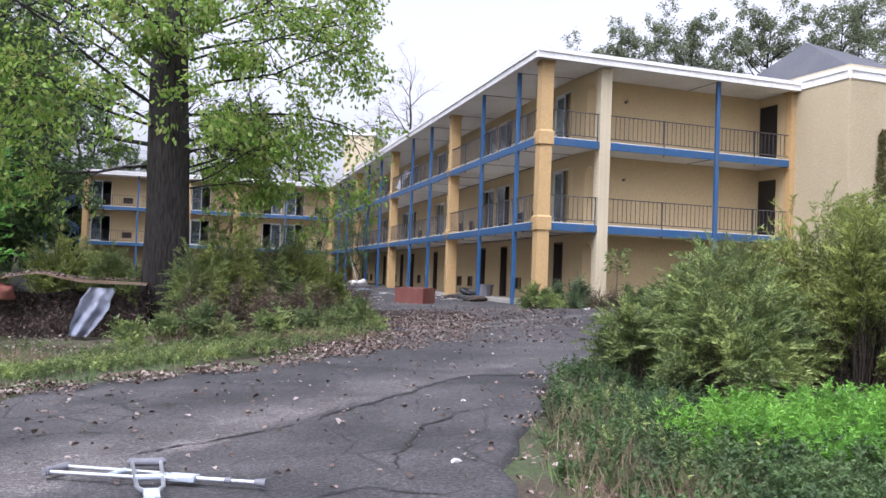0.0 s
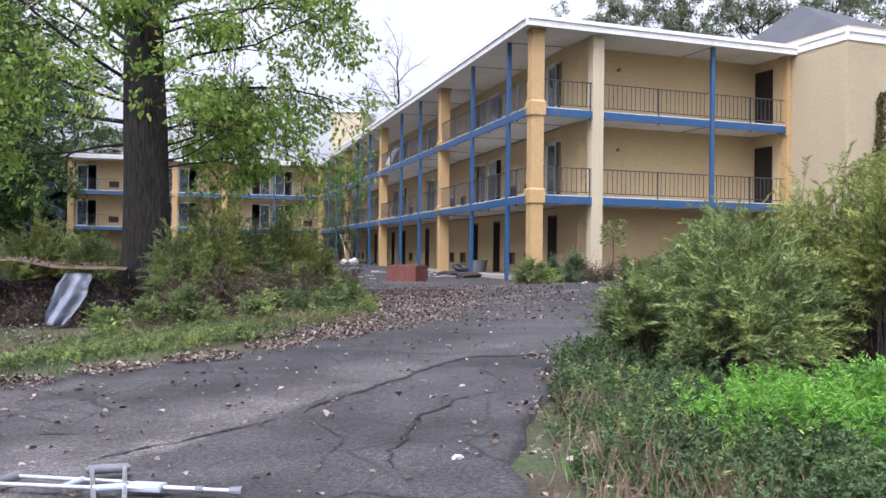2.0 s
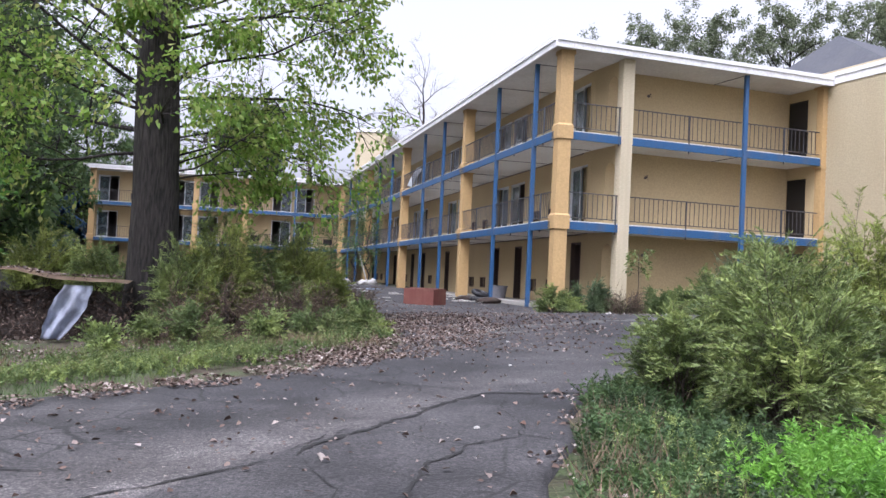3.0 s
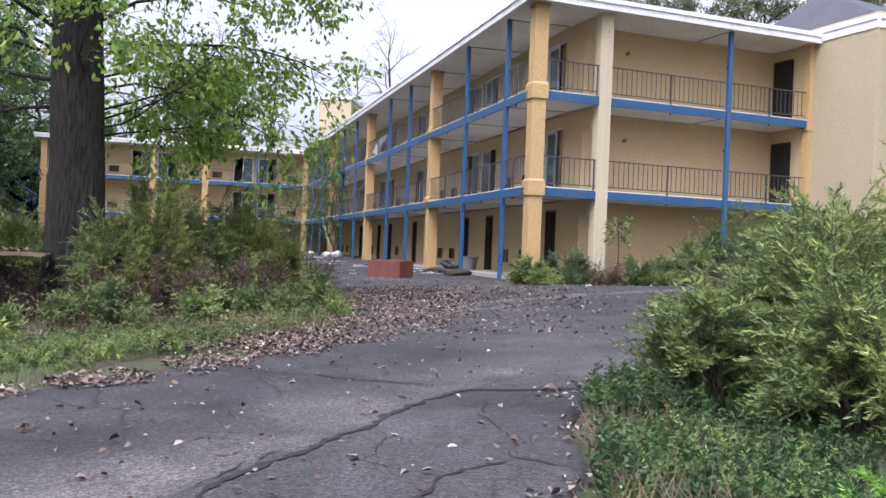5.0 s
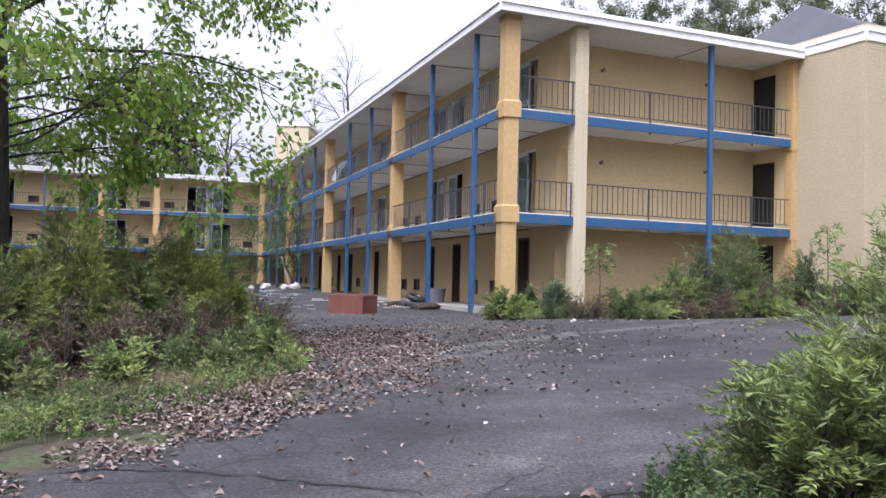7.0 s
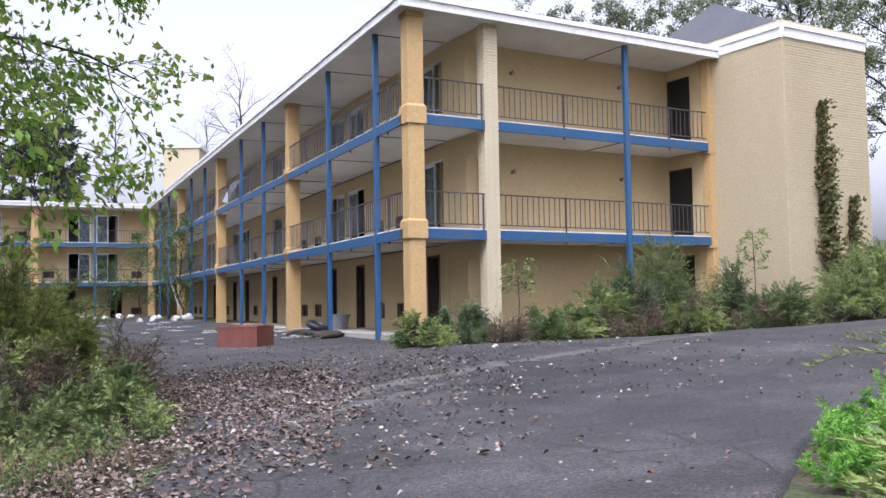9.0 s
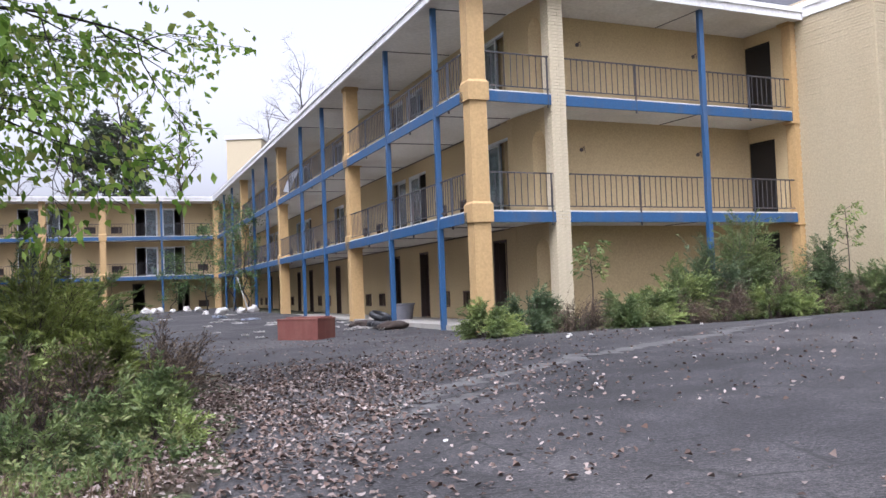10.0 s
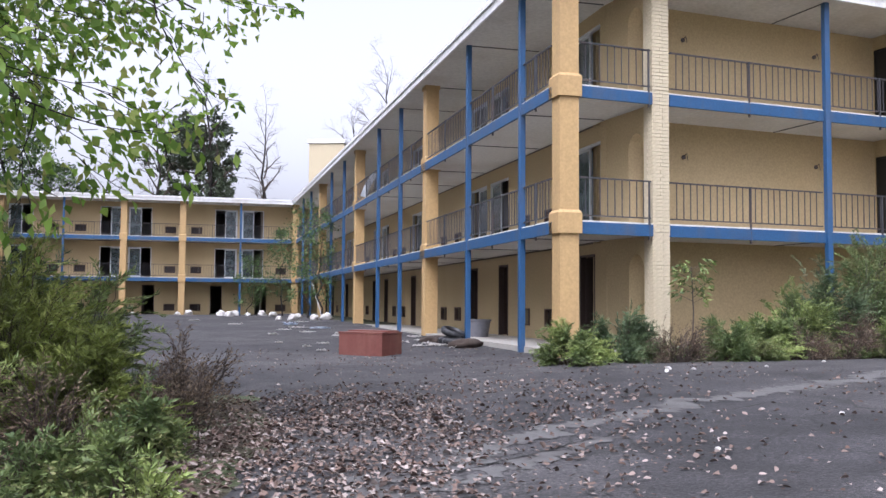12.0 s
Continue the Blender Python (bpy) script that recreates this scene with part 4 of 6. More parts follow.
def build_oak():
    rng = np.random.default_rng(11)
    x, y = -10.72, -9.25
    z = ground_z(x, y)
    tree = thing("oak_tree", "tall oak with thick furrowed grey trunk and thinning yellow-green leaves", "tree", pose(x, y, z))
    bm = bmesh.new()
    sides, rings = 22, []
    for h, r in ((-0.3, 0.66), (0.05, 0.56), (0.35, 0.475), (0.9, 0.425), (2.0, 0.395), (3.2, 0.375), (4.3, 0.345), (5.6, 0.31), (7.2, 0.26), (9.0, 0.20), (11.0, 0.12), (12.5, 0.05)):
        cx, cy = 0.03 * math.sin(h * 0.8) - 0.012 * h, 0.03 * math.cos(h * 0.6)
        ring = []
        for i in range(sides):
            t = 2 * math.pi * i / sides
            flare = 1 + (0.14 * max(0, 0.6 - h)) * math.sin(5 * t + 0.7) + 0.035 * math.sin(9 * t + h * 1.3) + 0.02 * math.sin(4 * t - h)
            ring.append(bm.verts.new((cx + r * flare * math.cos(t), cy + r * flare * math.sin(t), h)))
        rings.append(ring)
    for a, b in zip(rings, rings[1:]):
        for i in range(sides):
            j = (i + 1) % sides
            bm.faces.new((a[i], a[j], b[j], b[i]))
    bm.faces.new(rings[-1])
    me = mesh_from("trunk", bm, BARK)
    me.shade_smooth()
    part("trunk", me, BARK, tree, "thick grey-brown furrowed trunk")
    segs, tips = [], []
    # limbs: height, compass, rise, length, droop
    limbs = ((2.6, 5, 0.12, 2.1, 0.15, 0.030), (2.7, -30, 0.2, 2.3, 0.12, 0.032), (2.85, 40, 0.2, 2.4, 0.12, 0.03), (3.0, 15, 0.25, 2.8, 0.12, 0.035), (3.3, -8, 0.3, 3.0, 0.12, 0.035), (3.5, 28, 0.35, 3.0, 0.1, 0.035), (5.0, -20, 0.35, 3.2, 0.05, 0.045), (5.5, 15, 0.35, 3.4, 0.05, 0.045), (6.0, 40, 0.35, 3.2, 0.05, 0.045), (6.6, -5, 0.35, 3.4, 0.05, 0.045), (7.4, 25, 0.4, 3.2, 0.05, 0.04), (4.6, -60, 0.4, 1.3, 0.0, 0.02), (4.9, -110, 0.4, 1.2, 0.0, 0.02), (5.4, -85, 0.4, 1.2, 0.0, 0.02), (5.9, -120, 0.4, 1.4, 0.0, 0.02), (3.8, 185, 0.2, 3.8, 0.15, 0.045), (4.5, 205, 0.25, 4.2, 0.12, 0.045), (3.0, 178, 0.15, 2.9, 0.2, 0.05), (3.25, 70, 0.2, 3.0, 0.2, 0.035), (3.4, 150, 0.3, 4.0, 0.05, 0.075), (3.5, -75, 0.25, 3.0, 0.15, 0.04), (3.7, 215, 0.3, 3.4, 0.1, 0.05),
             (4.0, 12, 0.4, 3.8, 0.1, 0.055), (4.1, 195, 0.45, 4.4, 0.05, 0.06), (4.3, -30, 0.55, 3.6, 0.1, 0.05), (4.6, 100, 0.4, 4.2, 0.1, 0.05), (4.8, 165, 0.5, 4.8, 0.02, 0.065), (5.0, 250, 0.4, 4.0, 0.1, 0.05), (5.2, -5, 0.5, 3.9, 0.1, 0.05), (5.6, 35, 0.5, 4.2, 0.05, 0.05), (5.7, 130, 0.5, 4.4, 0.05, 0.055),
             (6.1, -50, 0.6, 3.4, 0.1, 0.045), (6.6, 210, 0.6, 4.4, 0.0, 0.055), (7.2, 20, 0.6, 4.6, 0.0, 0.055), (8.0, 160, 0.7, 4.0, 0.0, 0.05), (8.8, -20, 0.7, 3.8, 0.0, 0.05), (9.8, 90, 0.9, 3.0, 0.0, 0.04), (10.6, 230, 1.0, 2.6, 0.0, 0.035))
    for h, c, rise, ln, dr, rad in limbs:
        t = radians(c)
        d = np.array([math.cos(t), math.sin(t), rise])
        grow(rng, (0.3 * math.cos(t), 0.3 * math.sin(t), h), d, ln, rad * 0.62, 2, segs, tips, kids=8, droop=dr, spread=0.8, steps=6, shrink=0.42)
    part("branch", tubes_mesh("branches", segs, BARK, 5), BARK, tree, "dark crooked limbs and twigs")
    part("crown", tip_leaves(rng, tips, 12, 0.11, 0.112, 0.066, "crown", OAK), OAK, tree, "sparse yellow-green oak foliage")


def tree_kind(seed, height, radius, leaf, per, material, limbs=16, first=0.25, rise=0.5, leaf_size=0.3, depth=2, kids=5, name="tree", label="", x=0.0, y=0.0, bare=False, stout=1.0):
    """A woodland tree: trunk, limbs and a crown of many leaves, with gaps."""
    rng = np.random.default_rng(seed)
    tree = thing(name, label, "tree", pose(x, y, ground_z(x, y)))
    segs, tips = [], []
    px = np.array([0.0, 0.0, -0.3])
    lean = rng.normal(size=2) * 0.03
    stops = 9
    for i in range(stops):
        q = np.array([lean[0] * height * (i + 1) / stops + rng.normal() * 0.12, lean[1] * height * (i + 1) / stops + rng.normal() * 0.12, height * 0.95 * (i + 1) / stops])
        segs.append((px, q, stout * (0.022 * height * (1 - i / stops) * 0.8 + 0.02), stout * (0.022 * height * (1 - (i + 1) / stops) * 0.8 + 0.02)))
        px = q
    trunk = len(segs)
    for j in range(limbs):
        t = first + (1 - first) * (j + 0.5 * rng.random()) / limbs
        c = j * 2.4 + rng.random()
        reach = radius * (1 - 0.55 * abs(t - 0.55) * 1.6) * (0.7 + 0.5 * rng.random())
        p = (lean[0] * height * t, lean[1] * height * t, height * 0.95 * t)
        grow(rng, p, (math.cos(c), math.sin(c), rise + 0.5 * t), max(0.6, reach), stout * 0.012 * height * (1.1 - t), depth, segs, tips, kids=kids, spread=0.9, steps=4, shrink=0.55)
    part("trunk", tubes_mesh("trunk", segs[:trunk], BARK, 8), BARK, tree)
    part("branch", tubes_mesh("branches", segs[trunk:], TWIG if bare else BARK, 4), BARK, tree)
    if per:
        part("crown", tip_leaves(rng, tips, per, 0.16, leaf_size, leaf_size * 0.6, "crown", material), material, tree)
    return tree


def build_woods():
    rng = random.Random(5)
    kinds = [
        tree_kind(21, 13, 4.2, 0, 29, WOOD_LEAF, 18, 0.12, 0.35, 0.21, name="woodland_tree", label="leafy green woodland tree at the edge of the lot", x=-22, y=4),
        tree_kind(22, 11, 3.8, 0, 29, WOOD_LEAF, 18, 0.08, 0.3, 0.2, name="woodland_tree", label="leafy green woodland tree at the edge of the lot", x=-19.5, y=-3.5),
        tree_kind(23, 15, 4.4, 0, 27, DARK_LEAF, 18, 0.2, 0.45, 0.22, name="woodland_tree", label="dark green woodland tree with tall bare lower trunk", x=-26, y=9),
        tree_kind(24, 7, 3.0, 0, 29, WOOD_LEAF, 16, 0.05, 0.3, 0.26, name="woodland_tree", label="low leafy young tree beside the court", x=-17.5, y=2.0),
    ]
    for k in kinds:
        k["group"] = "woods west of the lot"
    spots = [(-20.5, 10, 1), (-24, 15, 0), (-21.8, 22, 2), (-27, 24, 0), (-25.5, 31, 1), (-29, 35, 2), (-27.5, 40, 0), (-28, 46, 1), (-25, 54, 2), (-17.4, 6.5, 0), (-18.3, -0.5, 1), (-31, 3, 0), (-25, -4, 1), (-22, -9, 1), (-18.6, 8, 3), (-23, 27, 3), (-21.5, 16, 0), (-19.8, 13, 3), (-23.5, 37, 1), (-23.5, 44, 0), (-22.5, 52, 1), (-17.0, 62, 1), (-29, 15, 2), (-30, 27, 0), (-20.6, 3.5, 1)]
    for x, y, k in spots:
        s = rng.uniform(0.85, 1.2)
        copy_thing(kinds[k], pose(x, y, ground_z(x, y), 0, 0, rng.uniform(0, 360)) @ Matrix.Scale(s, 4))
    for x, y, k, s in ((-20.5, 60, 0, 1.25), (-24.5, 58, 0, 1.5), (-28.5, 52, 2, 1.4), (-31, 62, 0, 1.6)):
        copy_thing(kinds[k], pose(x, y, ground_z(x, y), 0, 0, x * 83) @ Matrix.Scale(s, 4))
    # behind the far wing and the main block
    back = tree_kind(31, 17, 5.0, 0, 27, DARK_LEAF, 20, 0.3, 0.5, 0.42, name="dark_tree", label="dark green tree rising behind the motel roof", x=-6.2, y=73)
    back["group"] = "trees behind the motel"
    for x, y, s in ((-16, 84, 0.6), (-24, 80, 0.6), (3, 86, 0.55), (-33, 86, 0.75), (-42, 80, 0.9)):
        copy_thing(back, pose(x, y, ground_z(x, y), 0, 0, x * 37) @ Matrix.Scale(s, 4))
    right = tree_kind(33, 19, 4.6, 0, 44, POPLAR, 20, 0.4, 0.7, 0.19, name="poplar_tree", label="tall grey-green tree standing behind the motel block", x=29, y=32)
    right["group"] = "trees behind the motel"
    for x, y, s in ((17.5, 36, 0.86), (21.5, 38, 0.98), (24.5, 34, 0.96), (34, 30, 1.02), (31, 18, 0.95), (36, 12, 0.9), (27, 8, 0.72), (26, 0, 0.5)):
        copy_thing(right, pose(x, y, ground_z(x, y), 0, 0, x * 51) @ Matrix.Scale(s, 4))
    dead = tree_kind(35, 19, 3.6, 0, 0, None, 15, 0.42, 0.9, 0.3, depth=2, kids=6, stout=0.8, name="bare_tree", label="bare dead tree rising behind the roof", x=-9.6, y=70, bare=True)
    dead["group"] = "bare trees behind the motel"
    for x, y, s, r in ((-5.0, 71, 1.18, 40), (-0.8, 70, 1.0, 140), (9.7, 62, 1.14, 80), (6.0, 63, 0.95, 250), (-15, 74, 0.8, 200)):
        copy_thing(dead, pose(x, y, ground_z(x, y), 0, 0, r) @ Matrix.Scale(s, 4))


def bush_parts(bush, seed, height, radius, stems, leaflets, leaf_len, leaf_w, material, arch=0.6, sprays=6, low=0.3):
    """A shrub: many arching stems from one foot, each with long feathery side sprays on its upper part."""
    rng = np.random.default_rng(seed)
    segs, bases, ways = [], [], []
    lobes = rng.random(3) * 6.28
    plumes = max(5, stems // 11)
    heart = np.stack([rng.random(plumes) * 2 * math.pi, np.sqrt(rng.random(plumes)), rng.random(plumes)], axis=1)
    for s in range(stems):
        mid_c, mid_q, mid_h = heart[s % plumes]
        c = mid_c + rng.normal() * 0.13 / max(0.35, mid_q)
        q_ = min(1.15, max(0.0, mid_q + rng.normal() * 0.10))
        bulge = 1 + 0.22 * math.sin(2 * c + lobes[0]) + 0.15 * math.sin(3 * c + lobes[1])
        out = radius * q_ * 0.95 * bulge
        h = height * (0.34 + 0.75 * mid_h + 0.16 * rng.normal()) * (1.0 - 0.45 * q_ ** 2)
        h = max(0.18 * height, min(1.12 * height, h))
        foot = np.array([math.cos(c) * out * 0.3, math.sin(c) * out * 0.3, -0.05])
        end = np.array([math.cos(c) * out, math.sin(c) * out, h])
        ctrl = foot * 0.45 + end * 0.55 + np.array([0, 0, h * arch * 0.45])
        ts = np.linspace(0, 1, 6)[:, None]
        pts = (1 - ts) ** 2 * foot + 2 * ts * (1 - ts) * ctrl + ts ** 2 * end
        pts[1:] += rng.normal(size=(5, 3)) * 0.03
        for i in range(5):
            segs.append((pts[i], pts[i + 1], 0.008 - 0.0012 * i, 0.0068 - 0.0012 * i))
        for k in range(sprays):
            t = low + (1 - low) * (k + rng.random()) / sprays
            i = min(4, int(t * 5))
            q = pts[i] + (pts[i + 1] - pts[i]) * (t * 5 - i)
            d = unit(unit(pts[i + 1] - pts[i]) * 0.7 + np.array([math.cos(c), math.sin(c), 0.15]) * 0.35 + unit(rng.normal(size=3)) * 0.5)
            ln = (0.20 + 0.36 * rng.random()) * (0.5 + 0.4 * height) * (1.25 - 0.5 * t)
            e = q + d * ln + np.array([0, 0, -0.18 * ln])
            mid = q + d * ln * 0.55 + np.array([0, 0, 0.05 * ln])
            segs.append((q, mid, 0.003, 0.002))
            segs.append((mid, e, 0.002, 0.001))
            f = (np.arange(leaflets) + rng.random(leaflets))[:, None] / leaflets
            run = q * (1 - f) ** 2 + 2 * f * (1 - f) * (mid * 1.0 + np.array([0, 0, 0.06 * ln])) + f ** 2 * e
            side = unit(np.cross(d, rng.normal(size=3) * 0.35 + np.array([0, 0, 1.0])))
            sign = np.where(np.arange(leaflets) % 2 == 0, 1.0, -1.0)[:, None]
            bases.append(run)
            ways.append(d * 0.75 + side * sign * 0.75 + rng.normal(size=(leaflets, 3)) * 0.22)
    base, way = np.concatenate(bases), np.concatenate(ways)
    n_ = len(base)
    part("stem", tubes_mesh("stems", segs, TWIG, 3), TWIG, bush)
    part("foliage", leaves_mesh("foliage", rng, base, way, leaf_len * (0.6 + 0.8 * rng.random(n_)), leaf_w * (0.7 + 0.6 * rng.random(n_)), material), material, bush)


def bush_at(x, y, height, radius, seed, material=None, label="tall feathery green shrub growing over the verge", stems=130, leaflets=28, leaf_len=0.052, leaf_w=0.011, name="shrub", group="", arch=0.6, low=0.3):
    b = thing(name, label, "shrub", pose(x, y, ground_z(x, y)), group)
    bush_parts(b, seed, height, radius, stems, leaflets, leaf_len, leaf_w, material or BUSH_LEAF, arch, low=low)
    return b


def build_shrubs():
    g = "shrubs east of the drive"
    for i, (x, y, h, r, st) in enumerate(((-4.5, -17.9, 1.45, 0.85, 190), (-4.9, -19.0, 1.15, 0.85, 170), (-3.2, -17.9, 1.75, 1.0, 190), (-3.5, -19.1, 1.55, 1.05, 190), (-2.1, -17.9, 2.0, 1.1, 170), (-2.1, -19.3, 2.2, 1.2, 170), (-5.6, -18.3, 0.75, 0.65, 120), (-0.9, -18.2, 2.5, 1.3, 150))):
        kind, label = ((BUSH_LEAF, "big arching feathery green shrub leaning over the drive"), (GOLD_LEAF, "big feathery yellow-green shrub among darker ones"), (DEEP_LEAF, "dark green feathery shrub beside the drive"))[(0, 0, 1, 1, 1, 0, 0, 2)[i]]
        bush_at(x, y, h, r, 100 + i, kind, group=g, stems=int(st * 1.1), leaflets=34, leaf_len=0.062, leaf_w=0.012, label=label)
    g = "shrubs round the oak"
    for i, (x, y, h, r) in enumerate(((-10.1, -10.3, 1.25, 0.6), (-9.5, -9.9, 1.75, 0.7), (-8.9, -9.1, 1.5, 0.75), (-9.7, -8.5, 1.6, 0.8), (-8.3, -8.5, 1.7, 0.8), (-7.9, -7.6, 1.45, 0.7), (-8.7, -7.1, 1.5, 0.85), (-7.5, -8.9, 0.9, 0.5), (-11.6, -7.6, 1.3, 0.9), (-13.0, -7.0, 1.35, 1.0), (-14.6, -6.8, 1.3, 1.0), (-16.0, -8.5, 1.4, 1.1), (-9.4, -6.4, 1.4, 0.9), (-12.3, -5.2, 1.5, 1.0), (-10.6, -5.0, 1.4, 1.0))):
        kind, label = ((BUSH_LEAF, "feathery green shrub growing round the oak"), (GOLD_LEAF, "fresh yellow-green shrub near the oak"), (DEEP_LEAF, "dark green shrub at the foot of the oak"))[(0, 1, 0, 0, 1, 0, 2, 1)[i % 8]]
        bush_at(x, y, h * (0.88 if i % 3 else 1.05), r, 200 + i, kind, group=g, stems=110, leaflets=32, leaf_len=0.066, leaf_w=0.013, low=0.35, label=label)
    for i, (x, y, h, r) in enumerate(((-7.3, -7.7, 0.85, 0.45), (-7.2, -8.6, 0.7, 0.4), (-10.3, -11.1, 0.9, 0.45), (-8.7, -10.6, 1.05, 0.45), (-9.5, -11.0, 0.95, 0.4), (-9.1, -10.8, 1.1, 0.4), (-8.2, -10.1, 1.0, 0.45), (-7.8, -9.5, 0.85, 0.4), (-9.9, -10.7, 1.0, 0.4), (-6.9, -6.6, 0.9, 0.5), (-7.0, -7.4, 0.8, 0.5), (-6.8, -8.2, 0.7, 0.4))):
        bush_at(x, y, h * 0.85, r, 260 + i, DRY, "dry brown weed stalks among the shrubs", stems=34, leaflets=5, leaf_len=0.055, leaf_w=0.013, name="dry_weed", group="dry weeds", arch=0.1)
    for i, (x, y, h, r) in enumerate(((-11.0, -13.2, 0.32, 0.3), (-9.9, -12.3, 0.5, 0.35), (-8.9, -11.8, 0.6, 0.35), (-8.1, -11.2, 0.5, 0.35), (-10.4, -11.8, 0.5, 0.35), (-7.7, -10.3, 0.5, 0.35), (-7.2, -10.7, 0.35, 0.3), (-7.1, -9.4, 0.42, 0.3))):
        bush_at(x, y, h, r, 280 + i, WEED_LEAF if i % 2 else BUSH_LEAF, "low bushy weed on the verge", stems=36, leaflets=16, leaf_len=0.06, leaf_w=0.018, name="weed", group="weeds on the verge")
    bush_at(-15.3, -7.4, 4.7, 1.9, 255, SUMAC, "young sumac tree with bright green drooping fronds", stems=34, leaflets=26, leaf_len=0.17, leaf_w=0.05, name="sumac_tree", arch=0.35, low=0.45)
    g = "shrubs along the end gallery"
    for i, (x, y, h, r, st) in enumerate(((-0.4, -1.7, 0.7, 0.5, 50), (0.6, -1.3, 1.05, 0.45, 55), (2.7, -1.6, 0.6, 0.55, 80), (3.4, -1.5, 0.75, 0.5, 80), (4.4, -1.1, 1.25, 0.6, 70), (5.3, -0.9, 1.55, 0.7, 75), (6.3, -0.8, 2.0, 0.75, 85), (7.0, -0.9, 1.6, 0.6, 70), (6.3, -1.9, 0.7, 0.5, 50), (8.3, -1.5, 2.1, 0.4, 40), (9.0, -2.4, 1.0, 0.75, 100), (10.0, -3.4, 1.5, 0.95, 120), (11.2, -3.4, 1.6, 0.95, 120), (12.3, -3.3, 1.7, 1.0, 120), (13.5, -3.2, 2.0, 1.1, 120), (15.0, -3.4, 2.2, 1.2, 120), (16.8, -3.6, 2.4, 1.3, 120))):
        bush_at(x, y, h, r * 1.3, 300 + i, (BUSH_LEAF, DEEP_LEAF, WEED_LEAF, BUSH_LEAF)[i % 4], group=g, stems=int(st * 1.5), leaflets=26, leaf_len=0.072, leaf_w=0.016, low=0.3, label=("green shrub grown up against the motel end", "dark green shrub by the motel wall", "dull olive-green shrub by the motel wall", "green shrub grown up against the motel end")[i % 4])
    for i, (x, y, h, r) in enumerate(((1.5, -1.7, 0.75, 0.6), (4.9, -1.8, 0.85, 0.5), (7.4, -1.7, 0.9, 0.5), (5.7, -1.6, 0.7, 0.45), (8.0, -1.2, 1.5, 0.35), (6.6, -1.7, 1.0, 0.5), (8.6, -2.3, 1.0, 0.45), (3.9, -1.9, 0.6, 0.4))):
        bush_at(x, y, h, r, 340 + i, DRY, "dry reddish-brown shrub by the wall", stems=90, leaflets=5, leaf_len=0.05, leaf_w=0.012, name="dry_shrub", group="dry weeds", arch=0.1)
    # slim sapling by the brick pillar
    tree_sapling(2.25, -1.0, 1.75, 41)
    tree_sapling(8.9, -1.4, 2.5, 42)
    # thin creepers and saplings in the far corner of the court
    for i, (x, y, h) in enumerate(((-0.5, 30.5, 5.6), (-0.7, 34.5, 6.4), (-1.4, 41.0, 5.5), (-3.2, 44.8, 3.6))):
        tree_kind(60 + i, h, 1.2, 0, 15, WOOD_LEAF, 14, 0.15, 0.4, 0.13, depth=1, kids=6, stout=0.4, name="sapling", label="thin straggling sapling against the gallery posts", x=x, y=y)["group"] = "saplings in the court corner"
    # creeper on the tower front
    for i, (s, h, w) in enumerate(((11.25, 6.1, 0.36), (11.55, 4.9, 0.30), (12.45, 3.6, 0.34))):
        creeper(s, h, w, 70 + i)


def tree_sapling(x, y, h, seed):
    rng = np.random.default_rng(seed)
    t = thing("sapling", "slim young sapling with a tuft of leaves", "shrub", pose(x, y, ground_z(x, y)))
    segs = [((0, 0, -0.05), (0.05, 0, h * 0.5), 0.018, 0.014), ((0.05, 0, h * 0.5), (0.02, 0.02, h), 0.014, 0.008)]
    tips = []
    for i in range(14):
        c, z = i * 2.4, h * (0.6 + 0.4 * i / 14)
        p = np.array([0.03, 0.01, z])
        q = p + np.array([math.cos(c), math.sin(c), 0.5]) * 0.3
        segs.append((p, q, 0.006, 0.003))
        tips.append((p * 0.4 + q * 0.6, q))
    part("stem", tubes_mesh("stem", segs, TWIG, 5), TWIG, t)
    part("foliage", tip_leaves(rng, tips, 16, 0.05, 0.13, 0.045, "foliage", BUSH_LEAF), BUSH_LEAF, t)


def creeper(s, h, w, seed):
    rng = np.random.default_rng(seed)
    t = thing("creeper", "russet and green creeper climbing the brick tower", "climbing plant", END)
    z0 = 0.0
    n_ = int(1000 * h * w)
    z = z0 + (h - z0) * rng.random(n_) ** 1.15
    reach = w * (1.35 - 1.25 * z / h) * (0.75 + 0.3 * np.sin(z * 3.1 + seed) + 0.15 * np.sin(z * 7))
    base = np.stack([s + 0.12 * np.sin(z * 0.9 + seed) + rng.normal(size=n_) * reach * 0.55, -2.52 - np.abs(rng.normal(size=n_)) * 0.16, z], axis=1)
    way = rng.normal(size=(n_, 3)) * 0.6 + np.array([0, -0.5, 0.1])
    part("foliage", leaves_mesh("foliage", rng, base, way, 0.10 + 0.08 * rng.random(n_), 0.06 + 0.04 * rng.random(n_), RUSSET), RUSSET, t)
    zs = np.linspace(-0.2, h, 16)
    pts = [np.array([s + 0.12 * math.sin(v * 0.9 + seed), -2.55, v]) for v in zs]
    part("stem", tubes_mesh("stem", [(a, b, 0.025, 0.022) for a, b in zip(pts, pts[1:])], TWIG, 5), TWIG, t)


def scatter(rng, count, spots):
    """Points spread over round patches (x, y, radius)."""
    w = np.array([r * r for _, _, r in spots], dtype=float)
    pick = rng.choice(len(spots), count, p=w / w.sum())
    a, q = rng.random(count) * 2 * math.pi, np.sqrt(rng.random(count))
    c = np.array(spots, dtype=float)[pick]
    return c[:, 0] + np.cos(a) * q * c[:, 2], c[:, 1] + np.sin(a) * q * c[:, 2]


